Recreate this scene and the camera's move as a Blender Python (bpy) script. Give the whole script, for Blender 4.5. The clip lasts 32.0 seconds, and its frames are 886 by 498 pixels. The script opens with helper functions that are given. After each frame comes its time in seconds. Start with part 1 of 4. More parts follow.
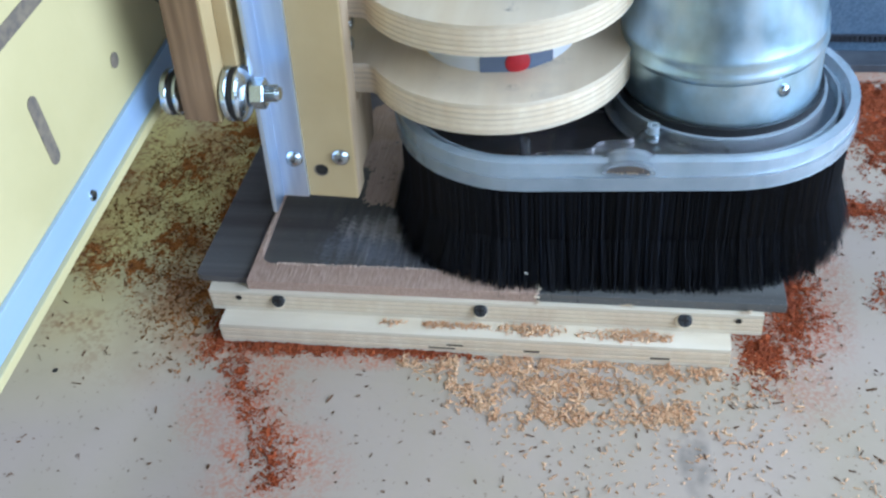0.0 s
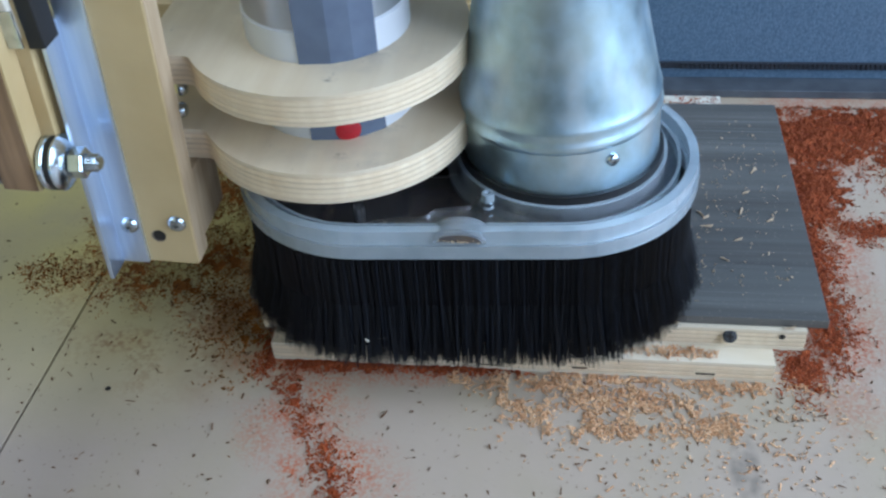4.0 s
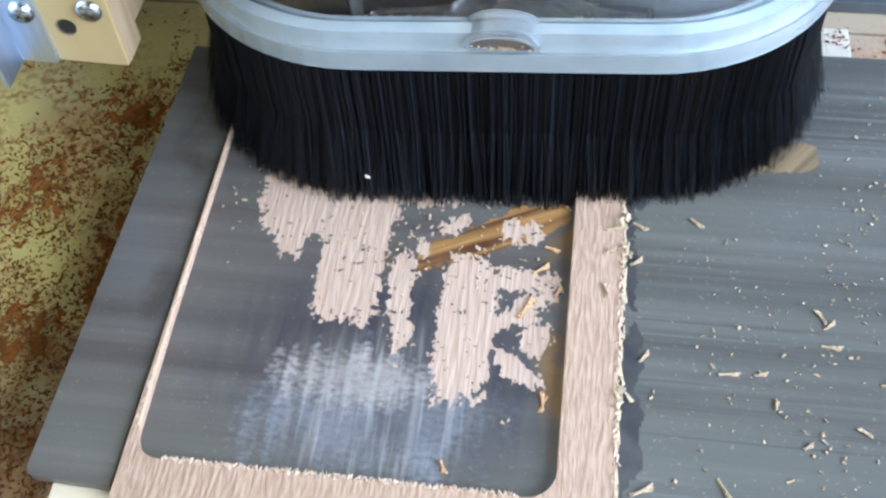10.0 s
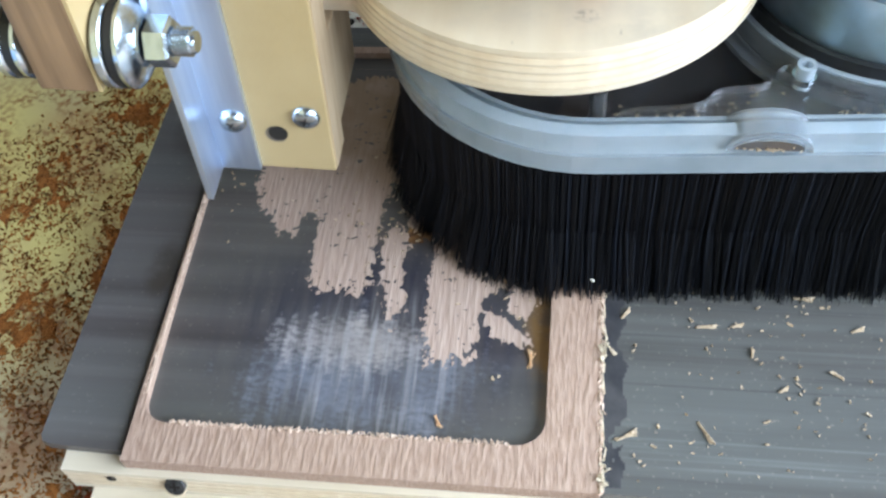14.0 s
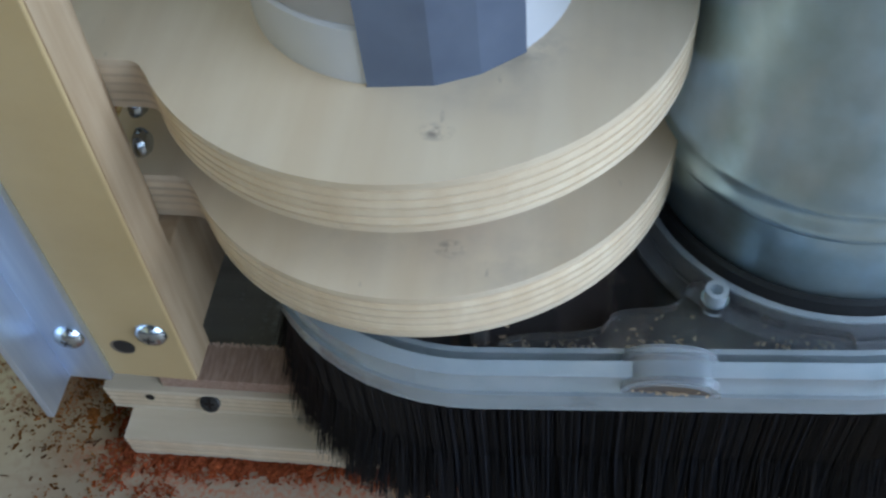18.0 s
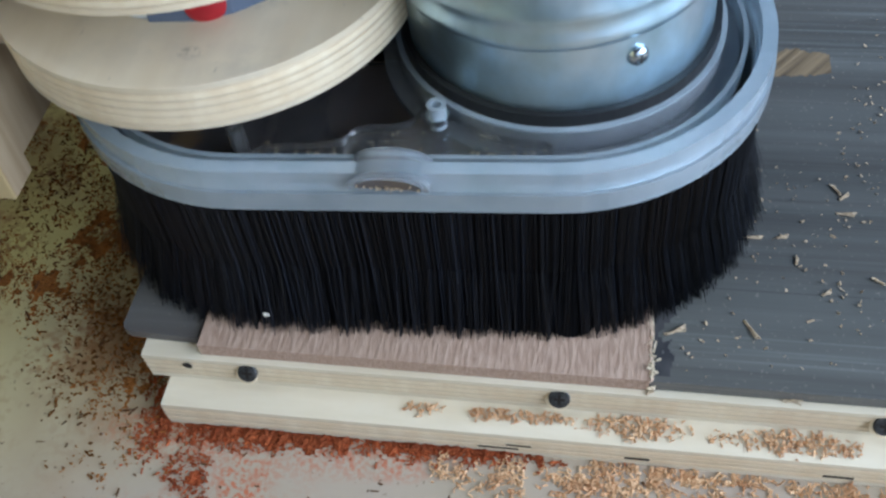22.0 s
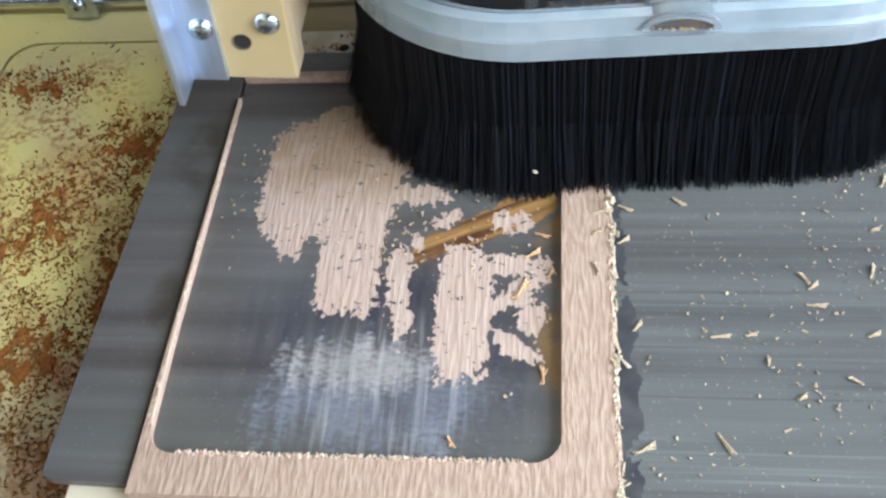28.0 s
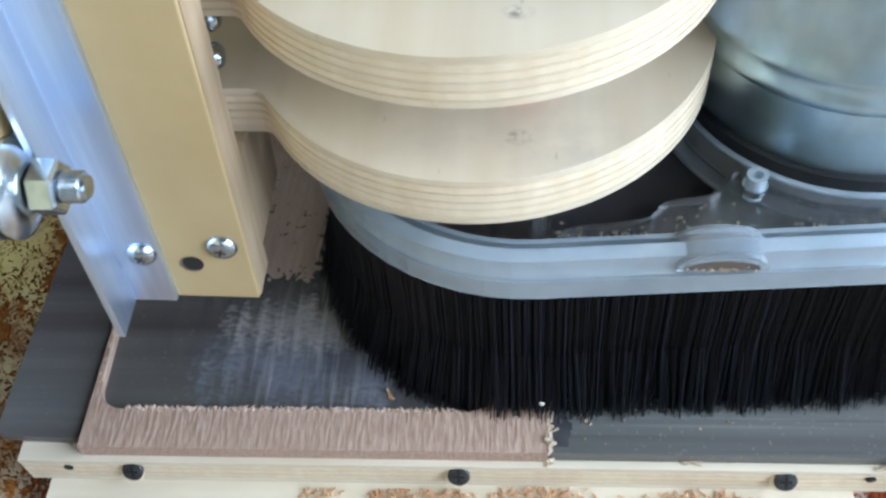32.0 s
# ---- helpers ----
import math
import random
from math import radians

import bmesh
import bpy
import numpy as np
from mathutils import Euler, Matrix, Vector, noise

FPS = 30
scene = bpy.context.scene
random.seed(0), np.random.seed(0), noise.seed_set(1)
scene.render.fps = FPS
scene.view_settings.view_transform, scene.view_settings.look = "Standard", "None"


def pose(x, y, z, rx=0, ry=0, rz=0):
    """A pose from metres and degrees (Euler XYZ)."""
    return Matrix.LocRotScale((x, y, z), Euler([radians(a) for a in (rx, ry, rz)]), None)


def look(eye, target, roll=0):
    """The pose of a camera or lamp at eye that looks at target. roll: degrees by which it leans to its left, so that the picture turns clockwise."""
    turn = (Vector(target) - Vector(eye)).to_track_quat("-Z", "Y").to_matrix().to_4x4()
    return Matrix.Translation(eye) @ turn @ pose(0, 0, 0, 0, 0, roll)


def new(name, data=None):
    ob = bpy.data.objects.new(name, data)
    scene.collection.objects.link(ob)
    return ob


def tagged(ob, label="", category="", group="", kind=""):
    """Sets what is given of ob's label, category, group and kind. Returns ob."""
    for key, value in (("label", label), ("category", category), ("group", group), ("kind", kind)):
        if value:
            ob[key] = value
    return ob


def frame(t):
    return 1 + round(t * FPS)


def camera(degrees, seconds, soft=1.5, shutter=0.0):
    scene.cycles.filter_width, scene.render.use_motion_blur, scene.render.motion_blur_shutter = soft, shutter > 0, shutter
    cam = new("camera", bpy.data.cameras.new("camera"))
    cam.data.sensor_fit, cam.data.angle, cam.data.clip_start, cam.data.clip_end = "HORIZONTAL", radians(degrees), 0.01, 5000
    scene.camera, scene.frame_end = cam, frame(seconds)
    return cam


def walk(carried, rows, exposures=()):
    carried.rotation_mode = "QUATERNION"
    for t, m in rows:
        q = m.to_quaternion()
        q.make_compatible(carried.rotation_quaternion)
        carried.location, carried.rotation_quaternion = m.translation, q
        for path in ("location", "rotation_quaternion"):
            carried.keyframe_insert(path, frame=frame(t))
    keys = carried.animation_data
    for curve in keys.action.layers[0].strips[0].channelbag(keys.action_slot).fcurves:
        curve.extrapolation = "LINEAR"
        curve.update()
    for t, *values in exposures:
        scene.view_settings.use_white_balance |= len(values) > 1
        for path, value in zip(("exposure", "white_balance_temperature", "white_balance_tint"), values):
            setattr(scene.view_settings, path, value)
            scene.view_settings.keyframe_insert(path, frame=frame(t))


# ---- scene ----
cam = camera(48.41, 32.0, soft=2.5, shutter=0.5)
CAMERA_ROWS = [
    (0, 0.1686, -0.3630, 0.3656, 48.67, 4.21, 8.07), (0.5, 0.1572, -0.3784, 0.3650, 50.33, 3.28, 6.28), (1, 0.1486, -0.3858, 0.3669, 51.23, 2.86, 6.55),
    (1.5, 0.1412, -0.3884, 0.3649, 51.01, 2.87, 6.42), (2, 0.1407, -0.3847, 0.3673, 50.88, 2.99, 6.68), (2.5, 0.1397, -0.3862, 0.3696, 51.17, 3.26, 7.10),
    (3, 0.1351, -0.3865, 0.3703, 50.83, 3.20, 7.10), (3.5, 0.1354, -0.3842, 0.3728, 50.50, 3.45, 7.06), (5.5, 0.1108, -0.3470, 0.3604, 48.99, 2.82, 6.61),
    (6, 0.1150, -0.2647, 0.3339, 46.07, 2.89, 8.46), (6.5, 0.1202, -0.2006, 0.3031, 43.77, 1.92, 9.14), (7, 0.1125, -0.1665, 0.2648, 41.54, 1.49, 10.58),
    (7.5, 0.1222, -0.1459, 0.2706, 38.42, 3.21, 10.78), (8, 0.1194, -0.1068, 0.3115, 31.63, 5.20, 10.31), (8.5, 0.1046, -0.0893, 0.3131, 33.26, 5.02, 9.79),
    (9, 0.1117, -0.0840, 0.3053, 34.17, 3.43, 8.46), (9.5, 0.1154, -0.0882, 0.3038, 34.55, 3.05, 7.85), (10, 0.1178, -0.0907, 0.3029, 34.29, 3.23, 7.47),
    (10.5, 0.1171, -0.0917, 0.3024, 34.47, 3.52, 7.25), (11, 0.1148, -0.0974, 0.3014, 34.71, 3.33, 6.95), (11.5, 0.1164, -0.0997, 0.3041, 35.11, 3.59, 6.40),
    (12, 0.1178, -0.1015, 0.3042, 35.53, 3.94, 6.29), (12.5, 0.1206, -0.1033, 0.3064, 35.84, 4.00, 5.96), (13, 0.1199, -0.1054, 0.3053, 35.92, 4.20, 6.03),
    (13.5, 0.1219, -0.1079, 0.3049, 35.73, 4.10, 5.89), (15.5, 0.1303, -0.1527, 0.3033, 37.51, 4.59, 6.88), (16, 0.1328, -0.1503, 0.3017, 37.52, 4.57, 6.98),
    (16.5, 0.1371, -0.1489, 0.3009, 37.18, 4.82, 6.82), (17, 0.1345, -0.1518, 0.3012, 37.19, 4.66, 6.76), (17.5, 0.1305, -0.1538, 0.3020, 36.93, 4.25, 6.28),
    (18, 0.1266, -0.1568, 0.3049, 37.28, 4.67, 6.54), (18.5, 0.1239, -0.1630, 0.3063, 37.70, 4.97, 6.75), (19, 0.1196, -0.1663, 0.3076, 37.78, 4.87, 7.18),
    (19.5, 0.1183, -0.1672, 0.3058, 38.16, 4.86, 7.81), (20, 0.1214, -0.1667, 0.3033, 38.59, 6.07, 8.83), (20.5, 0.1232, -0.1664, 0.3016, 38.90, 5.98, 8.59),
    (21, 0.1177, -0.1654, 0.3029, 38.39, 5.48, 8.56), (21.5, 0.1180, -0.1645, 0.3000, 38.03, 5.25, 8.16), (22, 0.1182, -0.1654, 0.2968, 37.69, 4.74, 8.04),
    (22.5, 0.1156, -0.1464, 0.2874, 36.88, 4.39, 7.43), (23, 0.1158, -0.1201, 0.2768, 35.06, 3.79, 5.66), (23.5, 0.1099, -0.1171, 0.2802, 34.58, 3.34, 5.55),
    (24, 0.1060, -0.1117, 0.2880, 33.81, 3.03, 5.25), (24.5, 0.1122, -0.1159, 0.2924, 35.47, 3.76, 4.99), (25, 0.1144, -0.1161, 0.2927, 35.96, 4.15, 4.97),
    (25.5, 0.1153, -0.1167, 0.2941, 36.85, 4.54, 5.01), (27.5, 0.1183, -0.1228, 0.2968, 38.59, 4.69, 4.19), (28, 0.1187, -0.1220, 0.2958, 38.28, 4.85, 4.20),
    (28.5, 0.1224, -0.1206, 0.2942, 38.46, 4.95, 3.78), (29, 0.1257, -0.1197, 0.2955, 38.48, 4.84, 3.46), (29.5, 0.1276, -0.1217, 0.2950, 38.66, 5.06, 3.45),
    (30, 0.1251, -0.1241, 0.2962, 38.83, 4.64, 3.14), (30.5, 0.1233, -0.1274, 0.2969, 38.96, 4.53, 3.27), (31, 0.1235, -0.1312, 0.2975, 38.70, 3.95, 2.79),
    (31.5, 0.1269, -0.1362, 0.2991, 38.53, 3.82, 2.90), (32, 0.1319, -0.1409, 0.3002, 38.02, 3.87, 2.78),
]
EXPOSURES = [
    (0, -1.05, 5350, 10), (1, -1.12, 5400, 10), (3.5, -1.25, 5500, 10), (6, -1.25, 5600, 10), (7.5, -0.95, 5750, 10), (9, -0.45, 5850, 10), (12, -0.3, 6050, 10), (13.5, -0.38, 6050, 10), (16, -0.95, 5550, 10),
    (17, -1.25, 5550, 10), (18, -1.65, 5600, 10), (19, -1.65, 5450, 10), (21, -1.53, 5600, 10), (23, -0.92, 5950, 10), (25.5, -0.37, 6300, 10), (30, -0.34, 6000, 10), (31, -0.48, 5850, 10), (32, -0.83, 5750, 10),
]
walk(cam, [(t, pose(x, y, z, rx, ry, rz)) for t, x, y, z, rx, ry, rz in CAMERA_ROWS], EXPOSURES)

# ---- light ----
world = bpy.data.worlds.new("world")
scene.world = world
world.use_nodes = True
wn = world.node_tree.nodes
sky = wn.new("ShaderNodeTexSky")
sky.sky_type, sky.sun_disc, sky.sun_elevation, sky.sun_rotation = "NISHITA", False, radians(40), radians(120)
wn["Background"].inputs["Strength"].default_value = 0.1
world.node_tree.links.new(sky.outputs[0], wn["Background"].inputs["Color"])


def area_lamp(name, m, sx, sy, watts, colour):
    lamp = bpy.data.lights.new(name, "AREA")
    lamp.shape, lamp.size, lamp.size_y, lamp.energy, lamp.color = "RECTANGLE", sx, sy, watts, colour
    ob = new(name, lamp)
    ob.matrix_world = m
    return ob


area_lamp("side_window_light", look((1.645, -0.36, 0.87), (0.1, -0.1, 0.1)), 1.85, 1.25, 156, (0.78, 0.886, 1.0))
# added fill for faces towards the front; no window is known there
area_lamp("front_fill_light", look((1.0, -1.64, 0.85), (0.25, -0.3, 0.3)), 1.1, 1.1, 14, (0.78, 0.886, 1.0))
# added overhead lamp that brightens the left of the bed
area_lamp("roof_fill_light", look((-0.6, 0.12, 2.09), (-0.45, 0.12, 0.0)), 0.7, 0.7, 28, (0.84, 0.92, 1.0))

# ---- building helpers; lengths below are in units of 1.1 mm ----
U = 0.0011


def material(name, colour, rough=0.5, metal=0.0, colour2=None, scale=40.0, stretch=(1, 1, 1), bump=0.0, bump_scale=300.0, transmission=0.0, ior=1.45, contrast=(0.35, 0.65), space="Object", detail=5.0, spread=0.0):
    """A procedural surface: two colours mixed by stretched noise, and fine relief."""
    m = bpy.data.materials.new(name)
    m.use_nodes = True
    nt = m.node_tree
    n, l = nt.nodes, nt.links
    b = n["Principled BSDF"]
    b.inputs["Roughness"].default_value = rough
    b.inputs["Metallic"].default_value = metal
    b.inputs["IOR"].default_value = ior
    b.inputs["Transmission Weight"].default_value = transmission
    tc = n.new("ShaderNodeTexCoord")
    mp = n.new("ShaderNodeMapping")
    mp.inputs["Scale"].default_value = stretch
    l.new(tc.outputs[space], mp.inputs["Vector"])
    tex = n.new("ShaderNodeTexNoise")
    tex.inputs["Scale"].default_value, tex.inputs["Detail"].default_value = scale, detail
    l.new(mp.outputs[0], tex.inputs["Vector"])
    ramp = n.new("ShaderNodeValToRGB")
    ramp.color_ramp.elements[0].position, ramp.color_ramp.elements[1].position = contrast
    ramp.color_ramp.elements[0].color = (*colour, 1)
    ramp.color_ramp.elements[1].color = (*(colour2 or colour), 1)
    l.new(tex.outputs["Fac"], ramp.inputs[0])
    l.new(ramp.outputs[0], b.inputs["Base Color"])
    if bump:
        t2 = n.new("ShaderNodeTexNoise")
        t2.inputs["Scale"].default_value, t2.inputs["Detail"].default_value = bump_scale, 4
        l.new(mp.outputs[0], t2.inputs["Vector"])
        bp = n.new("ShaderNodeBump")
        bp.inputs["Strength"].default_value, bp.inputs["Distance"].default_value = bump, 0.001
        l.new(t2.outputs["Fac"], bp.inputs["Height"])
        l.new(bp.outputs[0], b.inputs["Normal"])
    return m


def mesh_of(name, bm, mat):
    bmesh.ops.recalc_face_normals(bm, faces=bm.faces)
    me = bpy.data.meshes.new(name)
    for v in bm.verts:
        v.co *= U
    bm.to_mesh(me)
    bm.free()
    for mm in mat if isinstance(mat, (list, tuple)) else [mat]:
        me.materials.append(mm)
    return me


def part(name, bm, mat, parent=None, label="", smooth=False, m=None):
    """One bmesh, in units, as one mesh object under its thing."""
    me = mesh_of(name, bm, mat)
    if smooth:
        for p in me.polygons:
            p.use_smooth = True
        me.set_sharp_from_angle(angle=radians(35))
    ob = new(name, me)
    if m is not None:
        ob.matrix_basis = m
    if parent is not None:
        ob.parent = parent
    if label:
        ob["label"] = label
    return ob


def thing(name, label, category, group="", kind="", x=0, y=0, z=0):
    ob = new(name)
    ob.empty_display_size = 0.02
    ob.location = (x * U, y * U, z * U)
    return tagged(ob, label, category, group, kind)


def box(x0, x1, y0, y1, z0, z1, bevel=0.0, bm=None):
    bm = bm or bmesh.new()
    r = bmesh.ops.create_cube(bm, size=1.0, matrix=Matrix.LocRotScale(((x0 + x1) / 2, (y0 + y1) / 2, (z0 + z1) / 2), None, (x1 - x0, y1 - y0, z1 - z0)))
    if bevel:
        es = {e for v in r["verts"] for e in v.link_edges}
        bmesh.ops.bevel(bm, geom=list(es), offset=bevel, segments=2, affect="EDGES", profile=0.5)
    return bm


def prism(outline, z0, z1, bevel=0.0, bm=None):
    """A plate of the given outline."""
    bm = bm or bmesh.new()
    n = len(outline)
    lo = [bm.verts.new((x, y, z0)) for x, y in outline]
    hi = [bm.verts.new((x, y, z1)) for x, y in outline]
    for i in range(n):
        bm.faces.new((lo[i], lo[(i + 1) % n], hi[(i + 1) % n], hi[i]))
    top, bottom = bm.faces.new(hi), bm.faces.new(lo[::-1])
    if bevel:
        es = {e for f in (top, bottom) for e in f.edges}
        bmesh.ops.bevel(bm, geom=list(es), offset=bevel, segments=2, affect="EDGES", profile=0.5)
    return bm


def tube(outer, inner, z0, z1, bm=None):
    """A hollow wall between two outlines with the same number of points."""
    bm = bm or bmesh.new()
    n = len(outer)
    rings = [[bm.verts.new((x, y, z)) for x, y in o] for o, z in ((outer, z0), (outer, z1), (inner, z1), (inner, z0))]
    for a in range(4):
        p, q = rings[a], rings[(a + 1) % 4]
        for i in range(n):
            bm.faces.new((p[i], p[(i + 1) % n], q[(i + 1) % n], q[i]))
    return bm


def circle(cx, cy, r, n=48, a0=0.0):
    return [(cx + r * math.cos(a0 + 2 * math.pi * i / n), cy + r * math.sin(a0 + 2 * math.pi * i / n)) for i in range(n)]


def lathe(profile, n=48, axis="Z", at=(0, 0, 0), bm=None):
    """Turns (radius, height) pairs about an axis through at."""
    bm = bm or bmesh.new()
    rings = []
    for r, h in profile:
        ring = []
        for i in range(n):
            a = 2 * math.pi * i / n
            p = (r * math.cos(a), r * math.sin(a), h)
            if axis == "X":
                p = (p[2], p[0], p[1])
            if axis == "Y":
                p = (p[0], p[2], p[1])
            ring.append(bm.verts.new((at[0] + p[0], at[1] + p[1], at[2] + p[2])))
        rings.append(ring)
    for p, q in zip(rings, rings[1:]):
        for i in range(n):
            bm.faces.new((p[i], p[(i + 1) % n], q[(i + 1) % n], q[i]))
    if profile[0][0] > 0:
        bm.faces.new(rings[0][::-1])
    if profile[-1][0] > 0:
        bm.faces.new(rings[-1])
    return bm


# spindle axis and duct axis in the head's space
SX, SY, DX, DY = 105.5, 71.5, 206.0, 77.0



# ---- materials ----
def shade(name, rough=0.5, metal=0.0):
    """An empty procedural material: its node tree, a maker of nodes, a linker and the surface node."""
    m = bpy.data.materials.new(name)
    m.use_nodes = True
    b = m.node_tree.nodes["Principled BSDF"]
    b.inputs["Roughness"].default_value, b.inputs["Metallic"].default_value = rough, metal
    return m, m.node_tree.nodes, m.node_tree.links, b


def noise_fac(n, l, vector, scale, lo, hi, stretch=(1, 1, 1), detail=5.0, rot=0.0):
    """A noise of world size, cut to a soft step between lo and hi."""
    mp = n.new("ShaderNodeMapping")
    mp.inputs["Scale"].default_value = stretch
    if rot:
        spin = n.new("ShaderNodeMapping")
        spin.inputs["Rotation"].default_value = (0, 0, rot)
        l.new(vector, spin.inputs["Vector"])
        vector = spin.outputs[0]
    l.new(vector, mp.inputs["Vector"])
    t = n.new("ShaderNodeTexNoise")
    t.inputs["Scale"].default_value, t.inputs["Detail"].default_value = scale, detail
    l.new(mp.outputs[0], t.inputs["Vector"])
    r = n.new("ShaderNodeMapRange")
    r.inputs["From Min"].default_value, r.inputs["From Max"].default_value = lo, hi
    l.new(t.outputs["Fac"], r.inputs["Value"])
    return r.outputs[0]


def blob_fac(n, l, vector, cx, cy, rx, ry):
    """One inside an ellipse on the ground plan, fading to zero at its rim (units)."""
    mp = n.new("ShaderNodeMapping")
    mp.inputs["Location"].default_value = (-cx / rx, -cy / ry, 0)
    mp.inputs["Scale"].default_value = (1 / (rx * U), 1 / (ry * U), 0)
    l.new(vector, mp.inputs["Vector"])
    g = n.new("ShaderNodeTexGradient")
    g.gradient_type = "SPHERICAL"
    l.new(mp.outputs[0], g.inputs["Vector"])
    return g.outputs["Fac"]


def calc(n, l, op, a, b, clamp=True):
    m = n.new("ShaderNodeMath")
    m.operation, m.use_clamp = op, clamp
    for sock, v in zip(m.inputs, (a, b)):
        if isinstance(v, (int, float)):
            sock.default_value = v
        else:
            l.new(v, sock)
    return m.outputs[0]


def blend(n, l, fac, a, b):
    m = n.new("ShaderNodeMix")
    m.data_type = "RGBA"
    for sock, v in zip((m.inputs[0], m.inputs[6], m.inputs[7]), (fac, a, b)):
        if isinstance(v, (int, float)):
            sock.default_value = v
        elif isinstance(v, tuple):
            sock.default_value = (*v, 1)
        else:
            l.new(v, sock)
    return m.outputs[2]


def relief(n, l, b, height, strength, distance=0.0006):
    bp = n.new("ShaderNodeBump")
    bp.inputs["Strength"].default_value, bp.inputs["Distance"].default_value = strength, distance
    l.new(height, bp.inputs["Height"])
    l.new(bp.outputs[0], b.inputs["Normal"])


def bed_surface():
    m, n, l, b = shade("bed_paint", 0.42)
    v = n.new("ShaderNodeTexCoord").outputs["Object"]
    # the colour turns yellower towards the back left
    undertone = blob_fac(n, l, v, -140, 150, 190, 230)
    col = blend(n, l, calc(n, l, "MULTIPLY", undertone, 1.7), (0.415, 0.335, 0.262), (0.58, 0.49, 0.17))
    col = blend(n, l, calc(n, l, "MULTIPLY", noise_fac(n, l, v, 14, 0.42, 0.7), 0.6), col, (0.37, 0.31, 0.2))
    # fine dust that clings to the paint
    left = calc(n, l, "MULTIPLY", blob_fac(n, l, v, -90, 100, 100, 150), 2.2)
    d = calc(n, l, "MULTIPLY", calc(n, l, "MULTIPLY", left, noise_fac(n, l, v, 34, 0.45, 0.64, detail=8)), noise_fac(n, l, v, 330, 0.45, 0.6))
    smear = calc(n, l, "MULTIPLY", left, noise_fac(n, l, v, 19, 0.47, 0.7, detail=7))
    col = blend(n, l, calc(n, l, "MULTIPLY", smear, 0.5), col, (0.36, 0.15, 0.03))
    # brown dust beside the board, its colour deepened for the head's shade
    near = calc(n, l, "MULTIPLY", calc(n, l, "MULTIPLY", blob_fac(n, l, v, -58, 45, 38, 100), 1.8), noise_fac(n, l, v, 40, 0.36, 0.62, detail=8))
    col = blend(n, l, calc(n, l, "MULTIPLY", near, 0.5), col, (0.2, 0.075, 0.018))
    col = blend(n, l, d, col, (0.22, 0.08, 0.017))
    right = calc(n, l, "ADD", calc(n, l, "MULTIPLY", blob_fac(n, l, v, 252, 90, 32, 150), 2.2), calc(n, l, "MULTIPLY", blob_fac(n, l, v, 300, 215, 110, 60), 2.2))
    d2 = calc(n, l, "MULTIPLY", calc(n, l, "MULTIPLY", right, noise_fac(n, l, v, 26, 0.36, 0.6, detail=8)), noise_fac(n, l, v, 620, 0.4, 0.6))
    col = blend(n, l, d2, col, (0.36, 0.09, 0.035))
    streak = calc(n, l, "ADD", blob_fac(n, l, v, -8, -40, 38, 48), blob_fac(n, l, v, 16, -85, 40, 36))
    streak = calc(n, l, "ADD", streak, calc(n, l, "MULTIPLY", blob_fac(n, l, v, 12, -15, 75, 13), 1.5))
    d3 = calc(n, l, "MULTIPLY", calc(n, l, "MULTIPLY", calc(n, l, "MULTIPLY", streak, 1.5), noise_fac(n, l, v, 45, 0.36, 0.62, detail=8)), noise_fac(n, l, v, 620, 0.42, 0.6))
    col = blend(n, l, d3, col, (0.45, 0.1, 0.03))
    specks = calc(n, l, "MULTIPLY", noise_fac(n, l, v, 420, 0.7, 0.73, detail=2), 0.7)
    col = blend(n, l, specks, col, (0.12, 0.07, 0.035))
    mark = calc(n, l, "MULTIPLY", calc(n, l, "MULTIPLY", blob_fac(n, l, v, 198, -64, 8, 22), 2.5), noise_fac(n, l, v, 90, 0.3, 0.6))
    col = blend(n, l, calc(n, l, "MULTIPLY", mark, 0.8), col, (0.17, 0.15, 0.125))
    l.new(col, b.inputs["Base Color"])
    relief(n, l, b, noise_fac(n, l, v, 180, 0.2, 0.8), 0.12)
    return m


